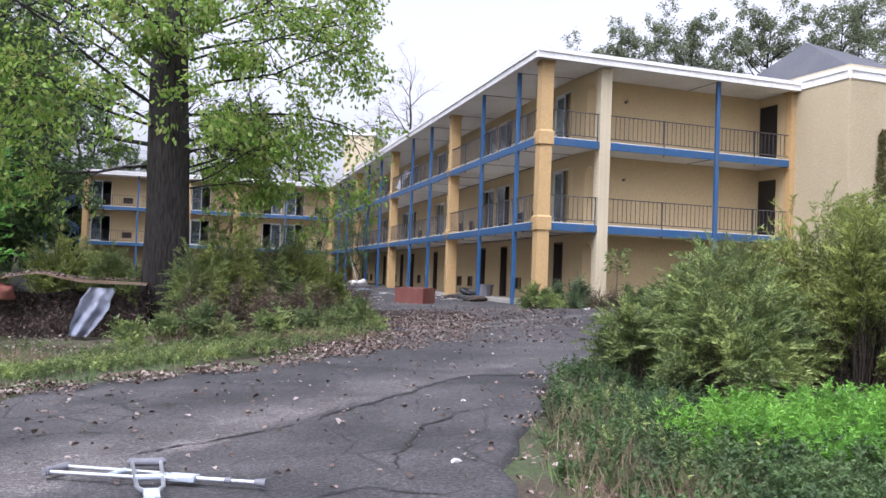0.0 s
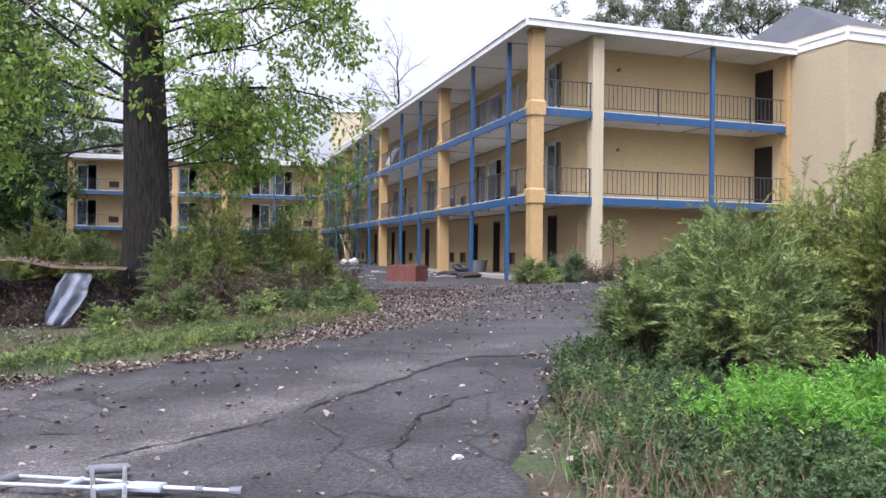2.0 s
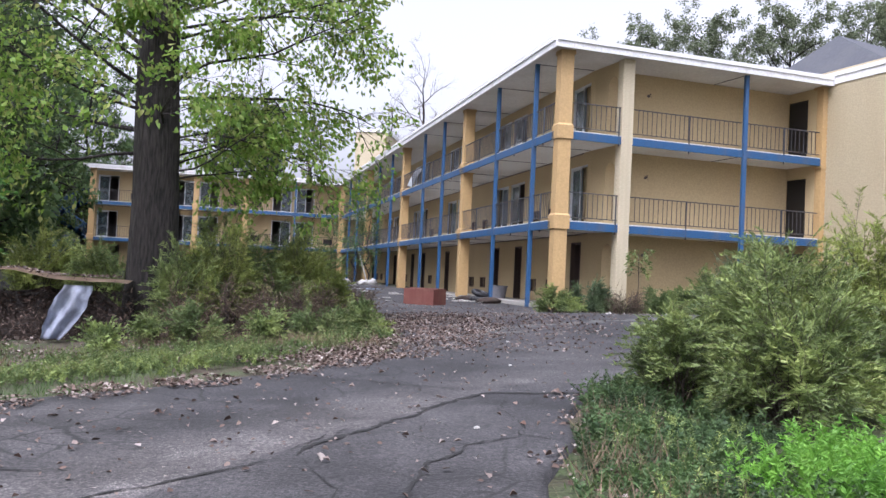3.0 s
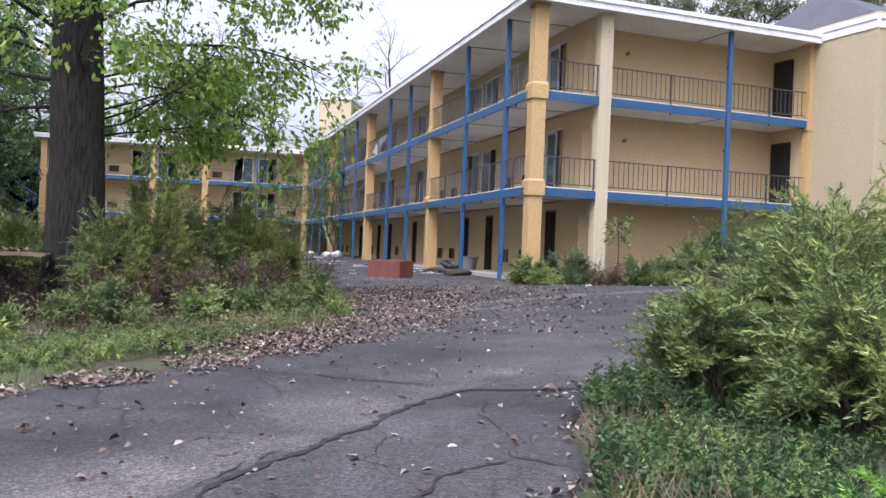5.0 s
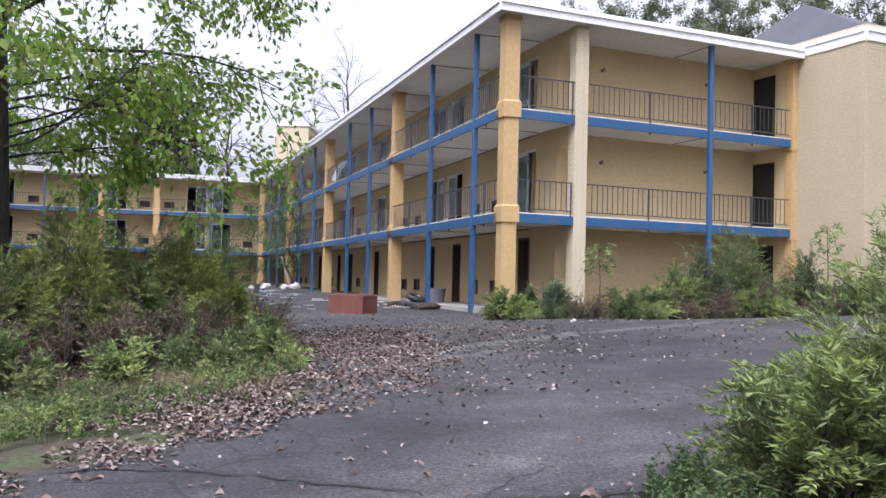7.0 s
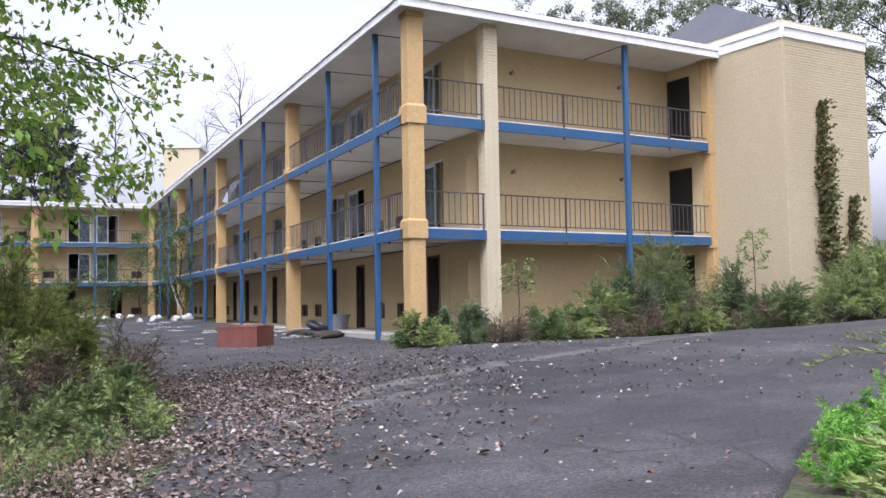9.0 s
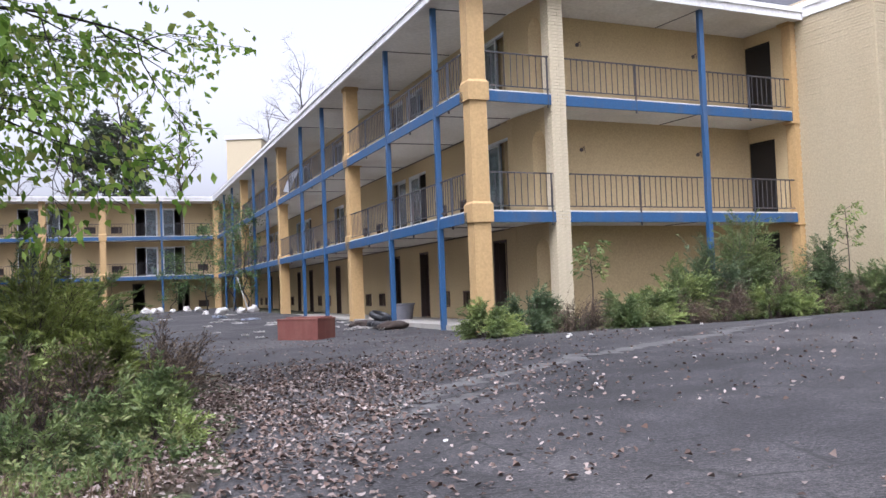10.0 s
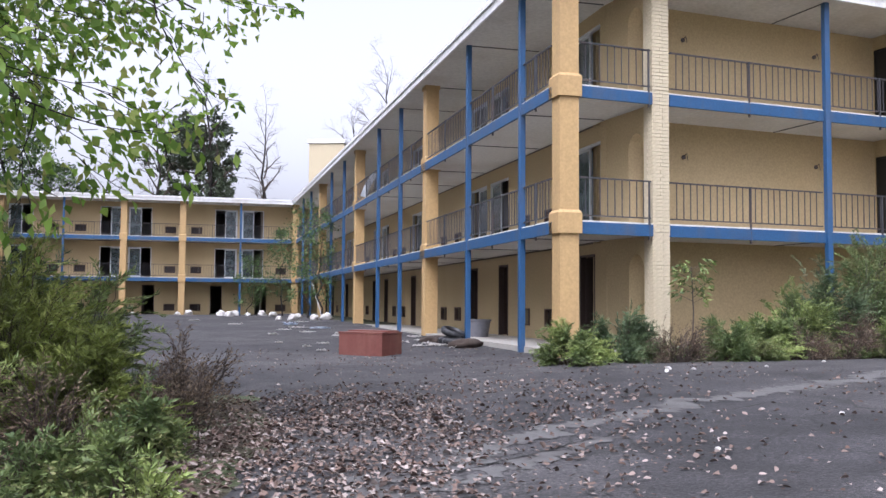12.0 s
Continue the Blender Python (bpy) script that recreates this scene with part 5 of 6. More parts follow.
def frond_patch(name, label, seed, spots, count, height, leaflets, leaf_len, leaf_w, material):
    """Low plants: each an arching stem with small leaflets."""
    rng = np.random.default_rng(seed)
    xs, ys = scatter(rng, count, spots)
    keep = np.array([not on_road(a, b) for a, b in zip(xs, ys)])
    xs, ys = xs[keep], ys[keep]
    n_ = len(xs)
    zs = np.array([ground_z(a, b) for a, b in zip(xs, ys)])
    patchy = np.array([0.8 + 0.55 * noise.noise((a * 0.8, b * 0.8, 2.0)) + 0.3 * noise.noise((a * 2.6, b * 2.6, 6.0)) for a, b in zip(xs, ys)])
    h = height * (0.5 + 0.8 * rng.random(n_)) * patchy
    c = rng.random(n_) * 2 * math.pi
    out = np.stack([np.cos(c), np.sin(c), np.zeros(n_)], axis=1) * (h * (0.2 + 0.5 * rng.random(n_)))[:, None]
    foot = np.stack([xs, ys, zs - 0.03], axis=1)
    up = np.stack([np.zeros(n_), np.zeros(n_), h], axis=1)
    t = 0.25 + 0.75 * rng.random((n_, leaflets, 1))
    base = foot[:, None] + up[:, None] * (t * (1.25 - 0.25 * t)) + out[:, None] * t ** 2
    along = unit(up[:, None] * 0.6 + out[:, None] * 2 * t)
    way = along * 0.5 + unit(rng.normal(size=(n_, leaflets, 3)) * np.array([1, 1, 0.5])) * 0.9
    k = n_ * leaflets
    size = (1.25 - 0.7 * t).reshape(k)
    me = leaves_mesh(name, rng, base.reshape(k, 3), way.reshape(k, 3), leaf_len * size * (0.7 + 0.5 * rng.random(k)), leaf_w * size, material)
    tagged(new(name, me), label, "plants", kind="stuff")


def blade_patch(name, label, seed, spots, count, height, material, width=0.010):
    rng = np.random.default_rng(seed)
    xs, ys = scatter(rng, count, spots)
    keep = np.array([not on_road(a, b) for a, b in zip(xs, ys)])
    xs, ys = xs[keep], ys[keep]
    n_ = len(xs)
    foot = np.stack([xs, ys, np.array([ground_z(a, b) for a, b in zip(xs, ys)]) - 0.03], axis=1)
    way = rng.normal(size=(n_, 3)) * np.array([0.45, 0.45, 0.1]) + np.array([0, 0, 1.0])
    me = leaves_mesh(name, rng, foot, way, height * (0.4 + 0.9 * rng.random(n_)), width, material)
    tagged(new(name, me), label, "grass", kind="stuff")


def build_low_plants():
    frond_patch("bright_ferns", "bright green ferny weeds beside the drive", 1, [(-6.3, -21.35, 0.6), (-5.6, -21.4, 0.85), (-4.5, -21.4, 1.05), (-6.5, -21.9, 0.45), (-4.6, -22.5, 1.3), (-3.0, -21.6, 1.2)], 1500, 0.37, 54, 0.078, 0.018, BRIGHT_LEAF)
    frond_patch("bright_ferns", "bright green ferny weeds where the drive turns", 2, [(-3.4, -15.9, 0.6), (-2.9, -15.6, 0.9), (-1.6, -14.9, 1.1), (0.0, -14.6, 1.2), (2.0, -14.2, 1.4)], 1000, 0.32, 40, 0.075, 0.018, BRIGHT_LEAF)
    frond_patch("low_weeds", "dull green low weeds along the drive", 3, [(-6.7, -20.7, 0.55), (-6.9, -21.8, 0.6), (-6.3, -19.6, 0.7), (-5.9, -18.6, 0.5), (-7.2, -22.8, 0.7), (-6.3, -22.6, 0.8), (-7.0, -20.0, 0.4), (-7.3, -21.0, 0.4), (-6.2, -18.2, 0.5), (-5.8, -17.4, 0.5), (-7.6, -22.0, 0.4)], 1350, 0.25, 30, 0.055, 0.02, COVER)
    frond_patch("low_weeds", "pale sprawling weeds among the low green ones", 33, [(-6.9, -20.6, 0.5), (-7.0, -21.5, 0.45), (-6.5, -20.0, 0.5), (-7.3, -22.3, 0.4)], 80, 0.32, 34, 0.05, 0.014, BUSH_LEAF)
    blade_patch("dry_grass", "dead brown stalks at the edge of the drive", 34, [(-7.5, -21.7, 0.45), (-7.2, -20.6, 0.35), (-7.7, -22.6, 0.45), (-6.6, -19.2, 0.35)], 900, 0.30, DRY, 0.006)
    frond_patch("low_weeds", "dull green low weeds on the verge", 4, [(-10.9, -14.6, 0.8), (-9.8, -13.9, 0.8), (-9.0, -13.2, 0.8), (-11.8, -15.4, 0.7), (-8.4, -12.5, 0.6), (-7.9, -11.4, 0.5), (-9.6, -12.4, 0.6)], 1000, 0.19, 26, 0.05, 0.019, WEED_LEAF)
    frond_patch("verge_weeds", "fresh green leafy weeds on the verge", 5, [(-10.4, -14.7, 0.7), (-11.4, -15.4, 0.6), (-9.3, -14.0, 0.6), (-12.4, -16.0, 0.6)], 420, 0.20, 24, 0.05, 0.02, BUSH_LEAF)
    frond_patch("verge_weeds", "green weeds at the foot of the shrubs", 6, [(-7.5, -10.3, 0.4), (-7.4, -9.4, 0.4), (-7.3, -11.3, 0.4), (-7.8, -12.0, 0.4), (-7.3, -6.8, 0.4)], 240, 0.26, 18, 0.07, 0.03, WEED_LEAF)
    blade_patch("grass", "thin yellowing grass on the verge", 7, [(-12.5, -15, 2.6), (-15, -15.5, 2.8), (-10, -13.2, 1.6), (-17, -12, 3), (-8.6, -12.5, 1.2), (-14, -12.5, 1.8), (-20, -8, 4)], 26000, 0.15, GRASS_LEAF)
    blade_patch("grass", "thin green grass by the drive", 17, [(-7.2, -22.4, 1.0), (-6.8, -20.6, 0.9), (-6.2, -19.0, 0.7), (-7.9, -23.6, 0.8)], 1300, 0.15, GRASS_LEAF)
    blade_patch("dry_grass", "dry straw-coloured grass tufts", 8, [(-8.0, -12.4, 0.8), (-9.2, -12.2, 0.8), (-7.2, -22.6, 0.3), (-10.4, -12.0, 0.6), (-5.6, -18.0, 0.5), (-12.8, -14.6, 0.9), (-8.6, -11.6, 0.6)], 2400, 0.24, DRY, 0.008)
    frond_patch("wall_weeds", "low green weeds along the foot of the motel", 9, [(1.3, -1.2, 0.9), (3.0, -1.3, 0.9), (4.8, -1.6, 0.9), (7.6, -1.8, 1.0), (-0.4, 9.6, 0.6), (-0.4, 12.0, 0.6), (-0.3, 14.0, 0.5), (9.6, -3.0, 1.0), (6.0, -1.5, 1.0), (8.6, -2.2, 0.9)], 1900, 0.40, 18, 0.075, 0.035, WEED_LEAF)
    blade_patch("court_weeds", "weeds sprouting through the court", 10, [(-0.3, 10.5, 1.0), (-0.2, 13.5, 0.9), (-2.6, 9.4, 0.6)], 10, 0.3, WEED_LEAF)


def build_litter():
    """Fallen leaves on the drive, thick along the verge and thin elsewhere."""
    rng = np.random.default_rng(77)
    groups = (([(-6.6, -11.0, 1.5), (-6.0, -9.2, 1.7), (-6.8, -12.6, 1.0), (-5.6, -7.2, 1.5), (-7.4, -13.8, 0.7), (-6.9, -9.0, 0.9)], 7500), ([(-8.3, -13.2, 0.9), (-7.9, -12.2, 0.7), (-8.9, -13.8, 0.7), (-7.5, -11.0, 0.6), (-7.3, -9.6, 0.5)], 4200), ([(-4.8, -9.4, 2.2), (-4.2, -6.8, 2.4), (-5.6, -12.4, 1.6)], 2600),
              ([(-6.5, -14.5, 3.0), (-3.0, -8.5, 4.0), (-2.5, -3.0, 4.0), (-8.5, -19.0, 3.2), (-10.5, -18.5, 2.2), (0, -10, 4), (-4, 2, 4)], 3000),
              ([(-8.9, -15.4, 0.45), (-9.8, -16.1, 0.45), (-10.7, -16.6, 0.45), (-11.6, -17.2, 0.5), (-12.2, -18.4, 0.5), (-8.2, -14.7, 0.5), (-7.7, -14.0, 0.5), (-12.8, -19.6, 0.6)], 3200),
              ([(-7.9, -22.6, 0.5), (-7.6, -21.4, 0.45), (-7.2, -20.2, 0.45), (-6.6, -18.9, 0.5), (-6.2, -17.8, 0.5), (-12.5, -14.0, 1.5), (-10.4, -13.2, 1.4), (-13.0, -11.6, 1.0)], 2600))
    xs, ys = [], []
    for spots, count in groups:
        a, b = scatter(rng, count, spots)
        xs.append(a)
        ys.append(b)
    xs, ys = np.concatenate(xs), np.concatenate(ys)
    n_ = len(xs)
    zs = np.array([ground_z(a, b) + 0.03 for a, b in zip(xs, ys)]) + rng.random(n_) * 0.012
    way = np.stack([rng.normal(size=n_), rng.normal(size=n_), rng.normal(size=n_) * 0.12], axis=1)
    way = unit(way)
    side = unit(np.cross(way, np.array([0, 0, 1.0]) + rng.normal(size=(n_, 3)) * 0.3))
    up = np.cross(side, way)
    ln = (0.026 + 0.040 * rng.random(n_) ** 1.5)[:, None]
    wd = ln * (0.5 + 0.35 * rng.random(n_))[:, None]
    curl = up * ln * (0.05 + 0.4 * rng.random((n_, 1)))
    base = np.stack([xs, ys, zs], axis=1)
    tip = base + way * ln + curl * rng.random((n_, 1))
    ring = [base]
    for along, out in ((0.25, 0.42), (0.62, 0.5)):
        ring.append(base + way * ln * (along + 0.1 * rng.random((n_, 1))) + side * wd * (out + 0.2 * rng.random((n_, 1)) - 0.1) + curl * (0.5 + rng.random((n_, 1))))
    ring.append(tip)
    for along, out in ((0.68, 0.5), (0.28, 0.42)):
        ring.append(base + way * ln * (along + 0.1 * rng.random((n_, 1))) - side * wd * (out + 0.2 * rng.random((n_, 1)) - 0.1) + curl * (0.4 + rng.random((n_, 1))))
    v = np.stack(ring, axis=1).reshape(-1, 3)
    halves = (np.arange(n_)[:, None, None] * 6 + np.array([[0, 1, 2, 3], [0, 3, 4, 5]])[None]).reshape(-1, 4)
    tagged(new("fallen_leaves", quick_mesh("fallen_leaves", v, halves, LITTER)), "pale brown fallen oak leaves lying on the asphalt", "leaves", kind="stuff")


build_oak()
build_woods()
build_shrubs()
build_low_plants()
build_litter()


# ---- drive surface ----
TAR = worn("crack_tar", (0.018, 0.017, 0.016), 0.95, 30, 3.0, (0.03, 0.026, 0.02), 0.5, 0.3, streak=False)
PATCH = worn("pale_worn_asphalt", (0.105, 0.101, 0.098), 0.9, 34, 2.4, (0.045, 0.038, 0.037), 1.0, 0.5, streak=False)


def road_z(x, y):
    return ground_z(x, y) + 0.02 + 0.012 * noise.noise((x * 0.7, y * 0.7, 7.0)) + 0.004 * noise.noise((x * 4, y * 4, 2.0))


def ribbon_bm(bm, pts, width, seed, ragged=0.5, lift=0.007, jitter=0.03):
    """A thin ragged strip that lies on the drive along pts, tapering at both ends."""
    rnd = random.Random(seed)
    line = []
    for (x0, y0), (x1, y1) in zip(pts, pts[1:]):
        k = max(2, int(math.hypot(x1 - x0, y1 - y0) / 0.06))
        line += [(x0 + (x1 - x0) * i / k, y0 + (y1 - y0) * i / k) for i in range(k)]
    line.append(pts[-1])
    rows = []
    for i, (x, y) in enumerate(line):
        a, b = line[max(0, i - 1)], line[min(len(line) - 1, i + 1)]
        d = Vector((b[0] - a[0], b[1] - a[1]))
        d = d.normalized() if d.length else Vector((1, 0))
        n_ = Vector((-d.y, d.x))
        off = 2.6 * jitter * noise.noise((x * 2.2, y * 2.2, seed)) + 1.8 * jitter * noise.noise((x * 7.0, y * 7.0, seed)) + jitter * rnd.uniform(-0.5, 0.5)
        taper = min(1.0, i / 6, (len(line) - 1 - i) / 6)
        w = width * (1 - ragged + 2 * ragged * rnd.random()) * max(0.12, taper) / 2
        c = Vector((x, y)) + n_ * off
        rows.append([bm.verts.new((*(c + n_ * w * s), road_z(*(c + n_ * w * s)) + lift)) for s in (-1, 1)])
    for p, q in zip(rows, rows[1:]):
        bm.faces.new((p[0], p[1], q[1], q[0]))


def build_cracks():
    main = [(-10.6, -20.75), (-9.9, -20.25), (-9.19, -19.73), (-8.72, -19.07), (-8.4, -18.78), (-8.03, -18.3), (-7.65, -17.82), (-7.32, -17.46), (-7.05, -17.27), (-6.76, -17.37), (-6.4, -17.43), (-6.05, -17.4)]
    lines = [(main[2:], 0.062), (main[:3], 0.03), ([(-9.2, -19.6), (-8.75, -18.95), (-8.4, -18.65)], 0.014), ([(-7.1, -17.2), (-7.6, -16.75), (-8.3, -16.2), (-8.9, -15.8), (-9.5, -15.9)], 0.022), ([(-7.05, -17.3), (-6.7, -16.9), (-6.2, -16.6)], 0.012),
             ([(-7.4, -19.3), (-7.93, -19.6), (-8.3, -20.1), (-8.55, -20.6), (-8.75, -21.2), (-8.9, -21.6)], 0.026), ([(-8.55, -20.6), (-8.1, -20.9), (-7.9, -21.2)], 0.012), ([(-9.7, -22.3), (-9.1, -21.9), (-8.7, -22.15), (-8.4, -22.0)], 0.014),
             ([(-7.0, -17.4), (-7.25, -18.2), (-7.4, -19.3), (-7.1, -19.9)], 0.012), ([(-9.1, -19.8), (-9.0, -20.6), (-9.3, -21.5)], 0.012), ([(-8.0, -18.4), (-8.2, -19.2), (-7.93, -19.6)], 0.012), ([(-12.0, -20.2), (-11.2, -19.7), (-10.4, -19.9)], 0.016),
             ([(-11.5, -18.6), (-10.6, -18.7), (-10.0, -18.3)], 0.014), ([(-6.3, -13.6), (-5.2, -13.0), (-4.4, -13.3)], 0.012), ([(-5.6, -10.9), (-4.2, -10.1), (-2.9, -9.3), (-1.2, -8.6)], 0.024), ([(-2.2, -9.0), (-1.6, -9.6), (-0.6, -9.3)], 0.014), ([(-3.4, -8.6), (-3.0, -7.4), (-3.3, -6.2)], 0.012)]
    for i, (pts, w) in enumerate(lines):
        bm = bmesh.new()
        ribbon_bm(bm, pts, w * 0.85, 10 + i, 0.7)
        tagged(new("crack", mesh_from("crack", bm, TAR)), "dark ragged crack in the asphalt", "crack", "cracks in the drive", "structure")
    for i, (pts, w) in enumerate((([(-6.05, -11.2), (-5.2, -10.5), (-4.4, -9.75), (-3.8, -9.3), (-2.6, -8.65), (-1.1, -8.0), (0.1, -7.7), (1.6, -7.0), (3.5, -6.3)], 0.34), ([(-6.0, -11.75), (-5.2, -11.0), (-4.4, -10.4), (-3.4, -9.75)], 0.2), ([(-2.9, 1.9), (-1.6, 2.3), (-0.2, 2.8)], 0.06))):
        bm = bmesh.new()
        ribbon_bm(bm, pts, w, 60 + i, 0.45, 0.005, 0.09)
        tagged(new("worn_seam", mesh_from("worn_seam", bm, PATCH)), "pale worn seam across the asphalt", "road seam", "seams in the drive", "structure")


# ---- things on the ground ----
CHROME = worn("scratched_aluminium", (0.66, 0.68, 0.72), 0.32, 40, 6.0, (0.3, 0.3, 0.3), 0.3, 0.05, metal=0.85, streak=False)
RUBBER = worn("grey_rubber", (0.17, 0.17, 0.19), 0.7, 40, 6.0, (0.08, 0.08, 0.08), 0.4, 0.1, streak=False)
PLASTIC = worn("pale_blue_plastic", (0.42, 0.47, 0.55), 0.5, 40, 6.0, (0.25, 0.25, 0.27), 0.4, 0.05, streak=False)
MAROON = worn("maroon_laminate", (0.155, 0.052, 0.04), 0.55, 14, 1.6, (0.26, 0.14, 0.10), 0.5, 0.1)
PLY = worn("weathered_board", (0.33, 0.235, 0.16), 0.9, 16, 1.4, (0.12, 0.085, 0.06), 0.7, 0.3, streak=False)
TARP = worn("dirty_white_tarpaulin", (0.42, 0.45, 0.54), 0.6, 20, 2.5, (0.2, 0.18, 0.16), 0.4, 0.1)
WHITEBAG = worn("white_rubbish_sack", (0.52, 0.50, 0.47), 0.6, 20, 3.0, (0.3, 0.25, 0.2), 0.4, 0.2, streak=False)
BLACKBAG = worn("black_rubber", (0.018, 0.018, 0.02), 0.45, 20, 4.0, (0.05, 0.045, 0.04), 0.4, 0.2, streak=False)
DIRT = worn("brown_dirt", (0.042, 0.029, 0.022), 0.95, 22, 2.0, (0.03, 0.022, 0.016), 0.6, 0.8, streak=False)
CLAY = worn("red_brick_clay", (0.15, 0.05, 0.034), 0.9, 25, 3.0, (0.05, 0.03, 0.022), 0.5, 0.3, streak=False)


def crutch(x0, y0, x1, y1, lift):
    """Aluminium underarm crutch lying flat: pad, twin shafts, hand grip, clamp, leg and rubber tip."""
    run = math.hypot(x1 - x0, y1 - y0)
    c = thing("crutch", "scratched aluminium underarm crutch lying on the asphalt", "crutch", pose(x0, y0, road_z((x0 + x1) / 2, (y0 + y1) / 2) + lift, 0, math.degrees(math.atan2(road_z(x0, y0) - road_z(x1, y1), run)), math.degrees(math.atan2(y1 - y0, x1 - x0))), "pair of crutches")
    for s in (-1, 1):
        bm = bmesh.new()
        pts = [(0.02, s * 0.085, 0.0), (0.50, s * 0.075, 0.0), (0.66, s * 0.07, 0.0), (0.76, s * 0.034, 0.0), (0.95, s * 0.026, 0.0)]
        for a, b in zip(pts, pts[1:]):
            tube_bm(bm, a, b, 0.0125, sides=10)
        part("shaft", bm, CHROME, c)
    bm = bmesh.new()
    tube_bm(bm, (0.0, -0.115, 0.0), (0.0, 0.115, 0.0), 0.026, sides=12)
    bmesh.ops.bevel(bm, geom=[e for e in bm.edges if abs(e.verts[0].co.y - e.verts[1].co.y) < 1e-4], offset=0.01, segments=2, affect="EDGES")
    part("underarm_pad", bm, RUBBER, c, "grey foam underarm pad")
    bm = bmesh.new()
    tube_bm(bm, (0.42, -0.08, 0.0), (0.42, 0.08, 0.0), 0.019, sides=12)
    part("hand_grip", bm, PLASTIC, c, "pale grey hand grip")
    part("clamp", make_box(0.76, 0.95, -0.042, 0.042, -0.02, 0.02, bevel=0.012), PLASTIC, c, "pale blue plastic clamp")
    bm = bmesh.new()
    tube_bm(bm, (0.86, 0, 0), (1.16, 0, 0), 0.0135, sides=10)
    part("upper_leg", bm, CHROME, c)
    bm = bmesh.new()
    tube_bm(bm, (1.13, 0, 0), (1.17, 0, 0), 0.018, sides=10)
    part("collar", bm, RUBBER, c, "dark adjusting collar")
    bm = bmesh.new()
    tube_bm(bm, (1.16, 0, 0), (run - 0.05, 0, 0), 0.0115, sides=10)
    part("lower_leg", bm, CHROME, c)
    bm = bmesh.new()
    tube_bm(bm, (run - 0.07, 0, 0), (run, 0, 0), 0.019, 0.026, sides=12)
    part("tip", bm, RUBBER, c, "grey rubber tip")


def lump_bm(rx, ry, rz, seed, rough=0.22, cuts=3):
    bm = bmesh.new()
    bmesh.ops.create_icosphere(bm, subdivisions=cuts, radius=1.0)
    for v in bm.verts:
        k = 1 + rough * noise.noise(v.co * 1.6 + Vector((seed, 0, 0))) + rough * 0.5 * noise.noise(v.co * 4.2 + Vector((0, seed, 0)))
        v.co = Vector((v.co.x * rx * k, v.co.y * ry * k, max(-0.55, v.co.z * k) * rz))
    return bm


def lump(name, label, category, x, y, size, seed, material, group="", z=None, rough=0.22):
    bm = lump_bm(*size, seed, rough)
    me = mesh_from(name, bm, material)
    me.shade_smooth()
    ob = tagged(new(name, me), label, category, group)
    zz = (road_z(x, y) if z is None else z) + size[2] * 0.5
    ob.matrix_basis = pose(x, y, zz, 0, 0, seed * 47)
    return ob


def sheet_bm(w, d, nx, ny, height, thick):
    bm = bmesh.new()
    grid = [[bm.verts.new((w * i / nx, d * j / ny, height(i / nx, j / ny))) for i in range(nx + 1)] for j in range(ny + 1)]
    for j in range(ny):
        for i in range(nx):
            bm.faces.new((grid[j][i], grid[j][i + 1], grid[j + 1][i + 1], grid[j + 1][i]))
    bmesh.ops.solidify(bm, geom=bm.faces[:], thickness=thick)
    return bm


def build_chest():
    """Maroon laminated chest lying in the court: body with open top, inner lip and plinth line."""
    n0 = Vector((-2.90, 2.75, 0))
    u, v = Vector((-0.69, 0.72, 0)).normalized(), Vector((0.72, 0.69, 0)).normalized()
    z = road_z(-2.9, 3.2) - 0.01
    m = Matrix(((v.x, u.x, 0, n0.x), (v.y, u.y, 0, n0.y), (0, 0, 1, z), (0, 0, 0, 1)))
    c = thing("chest", "maroon laminated chest standing alone on the asphalt", "chest", m)
    w, l, h = 0.75, 1.15, 0.52
    part("body", make_box(0, w, 0, l, 0.0, h - 0.04, bevel=0.012), MAROON, c)
    part("top", make_box(-0.012, w + 0.012, -0.012, l + 0.012, h - 0.04, h, bevel=0.01), MAROON, c, "faded maroon top board")
    part("raised_panel", make_box(0.28, w - 0.02, 0.06, l - 0.04, h, h + 0.03, bevel=0.008), MAROON, c, "second board lying on the top")


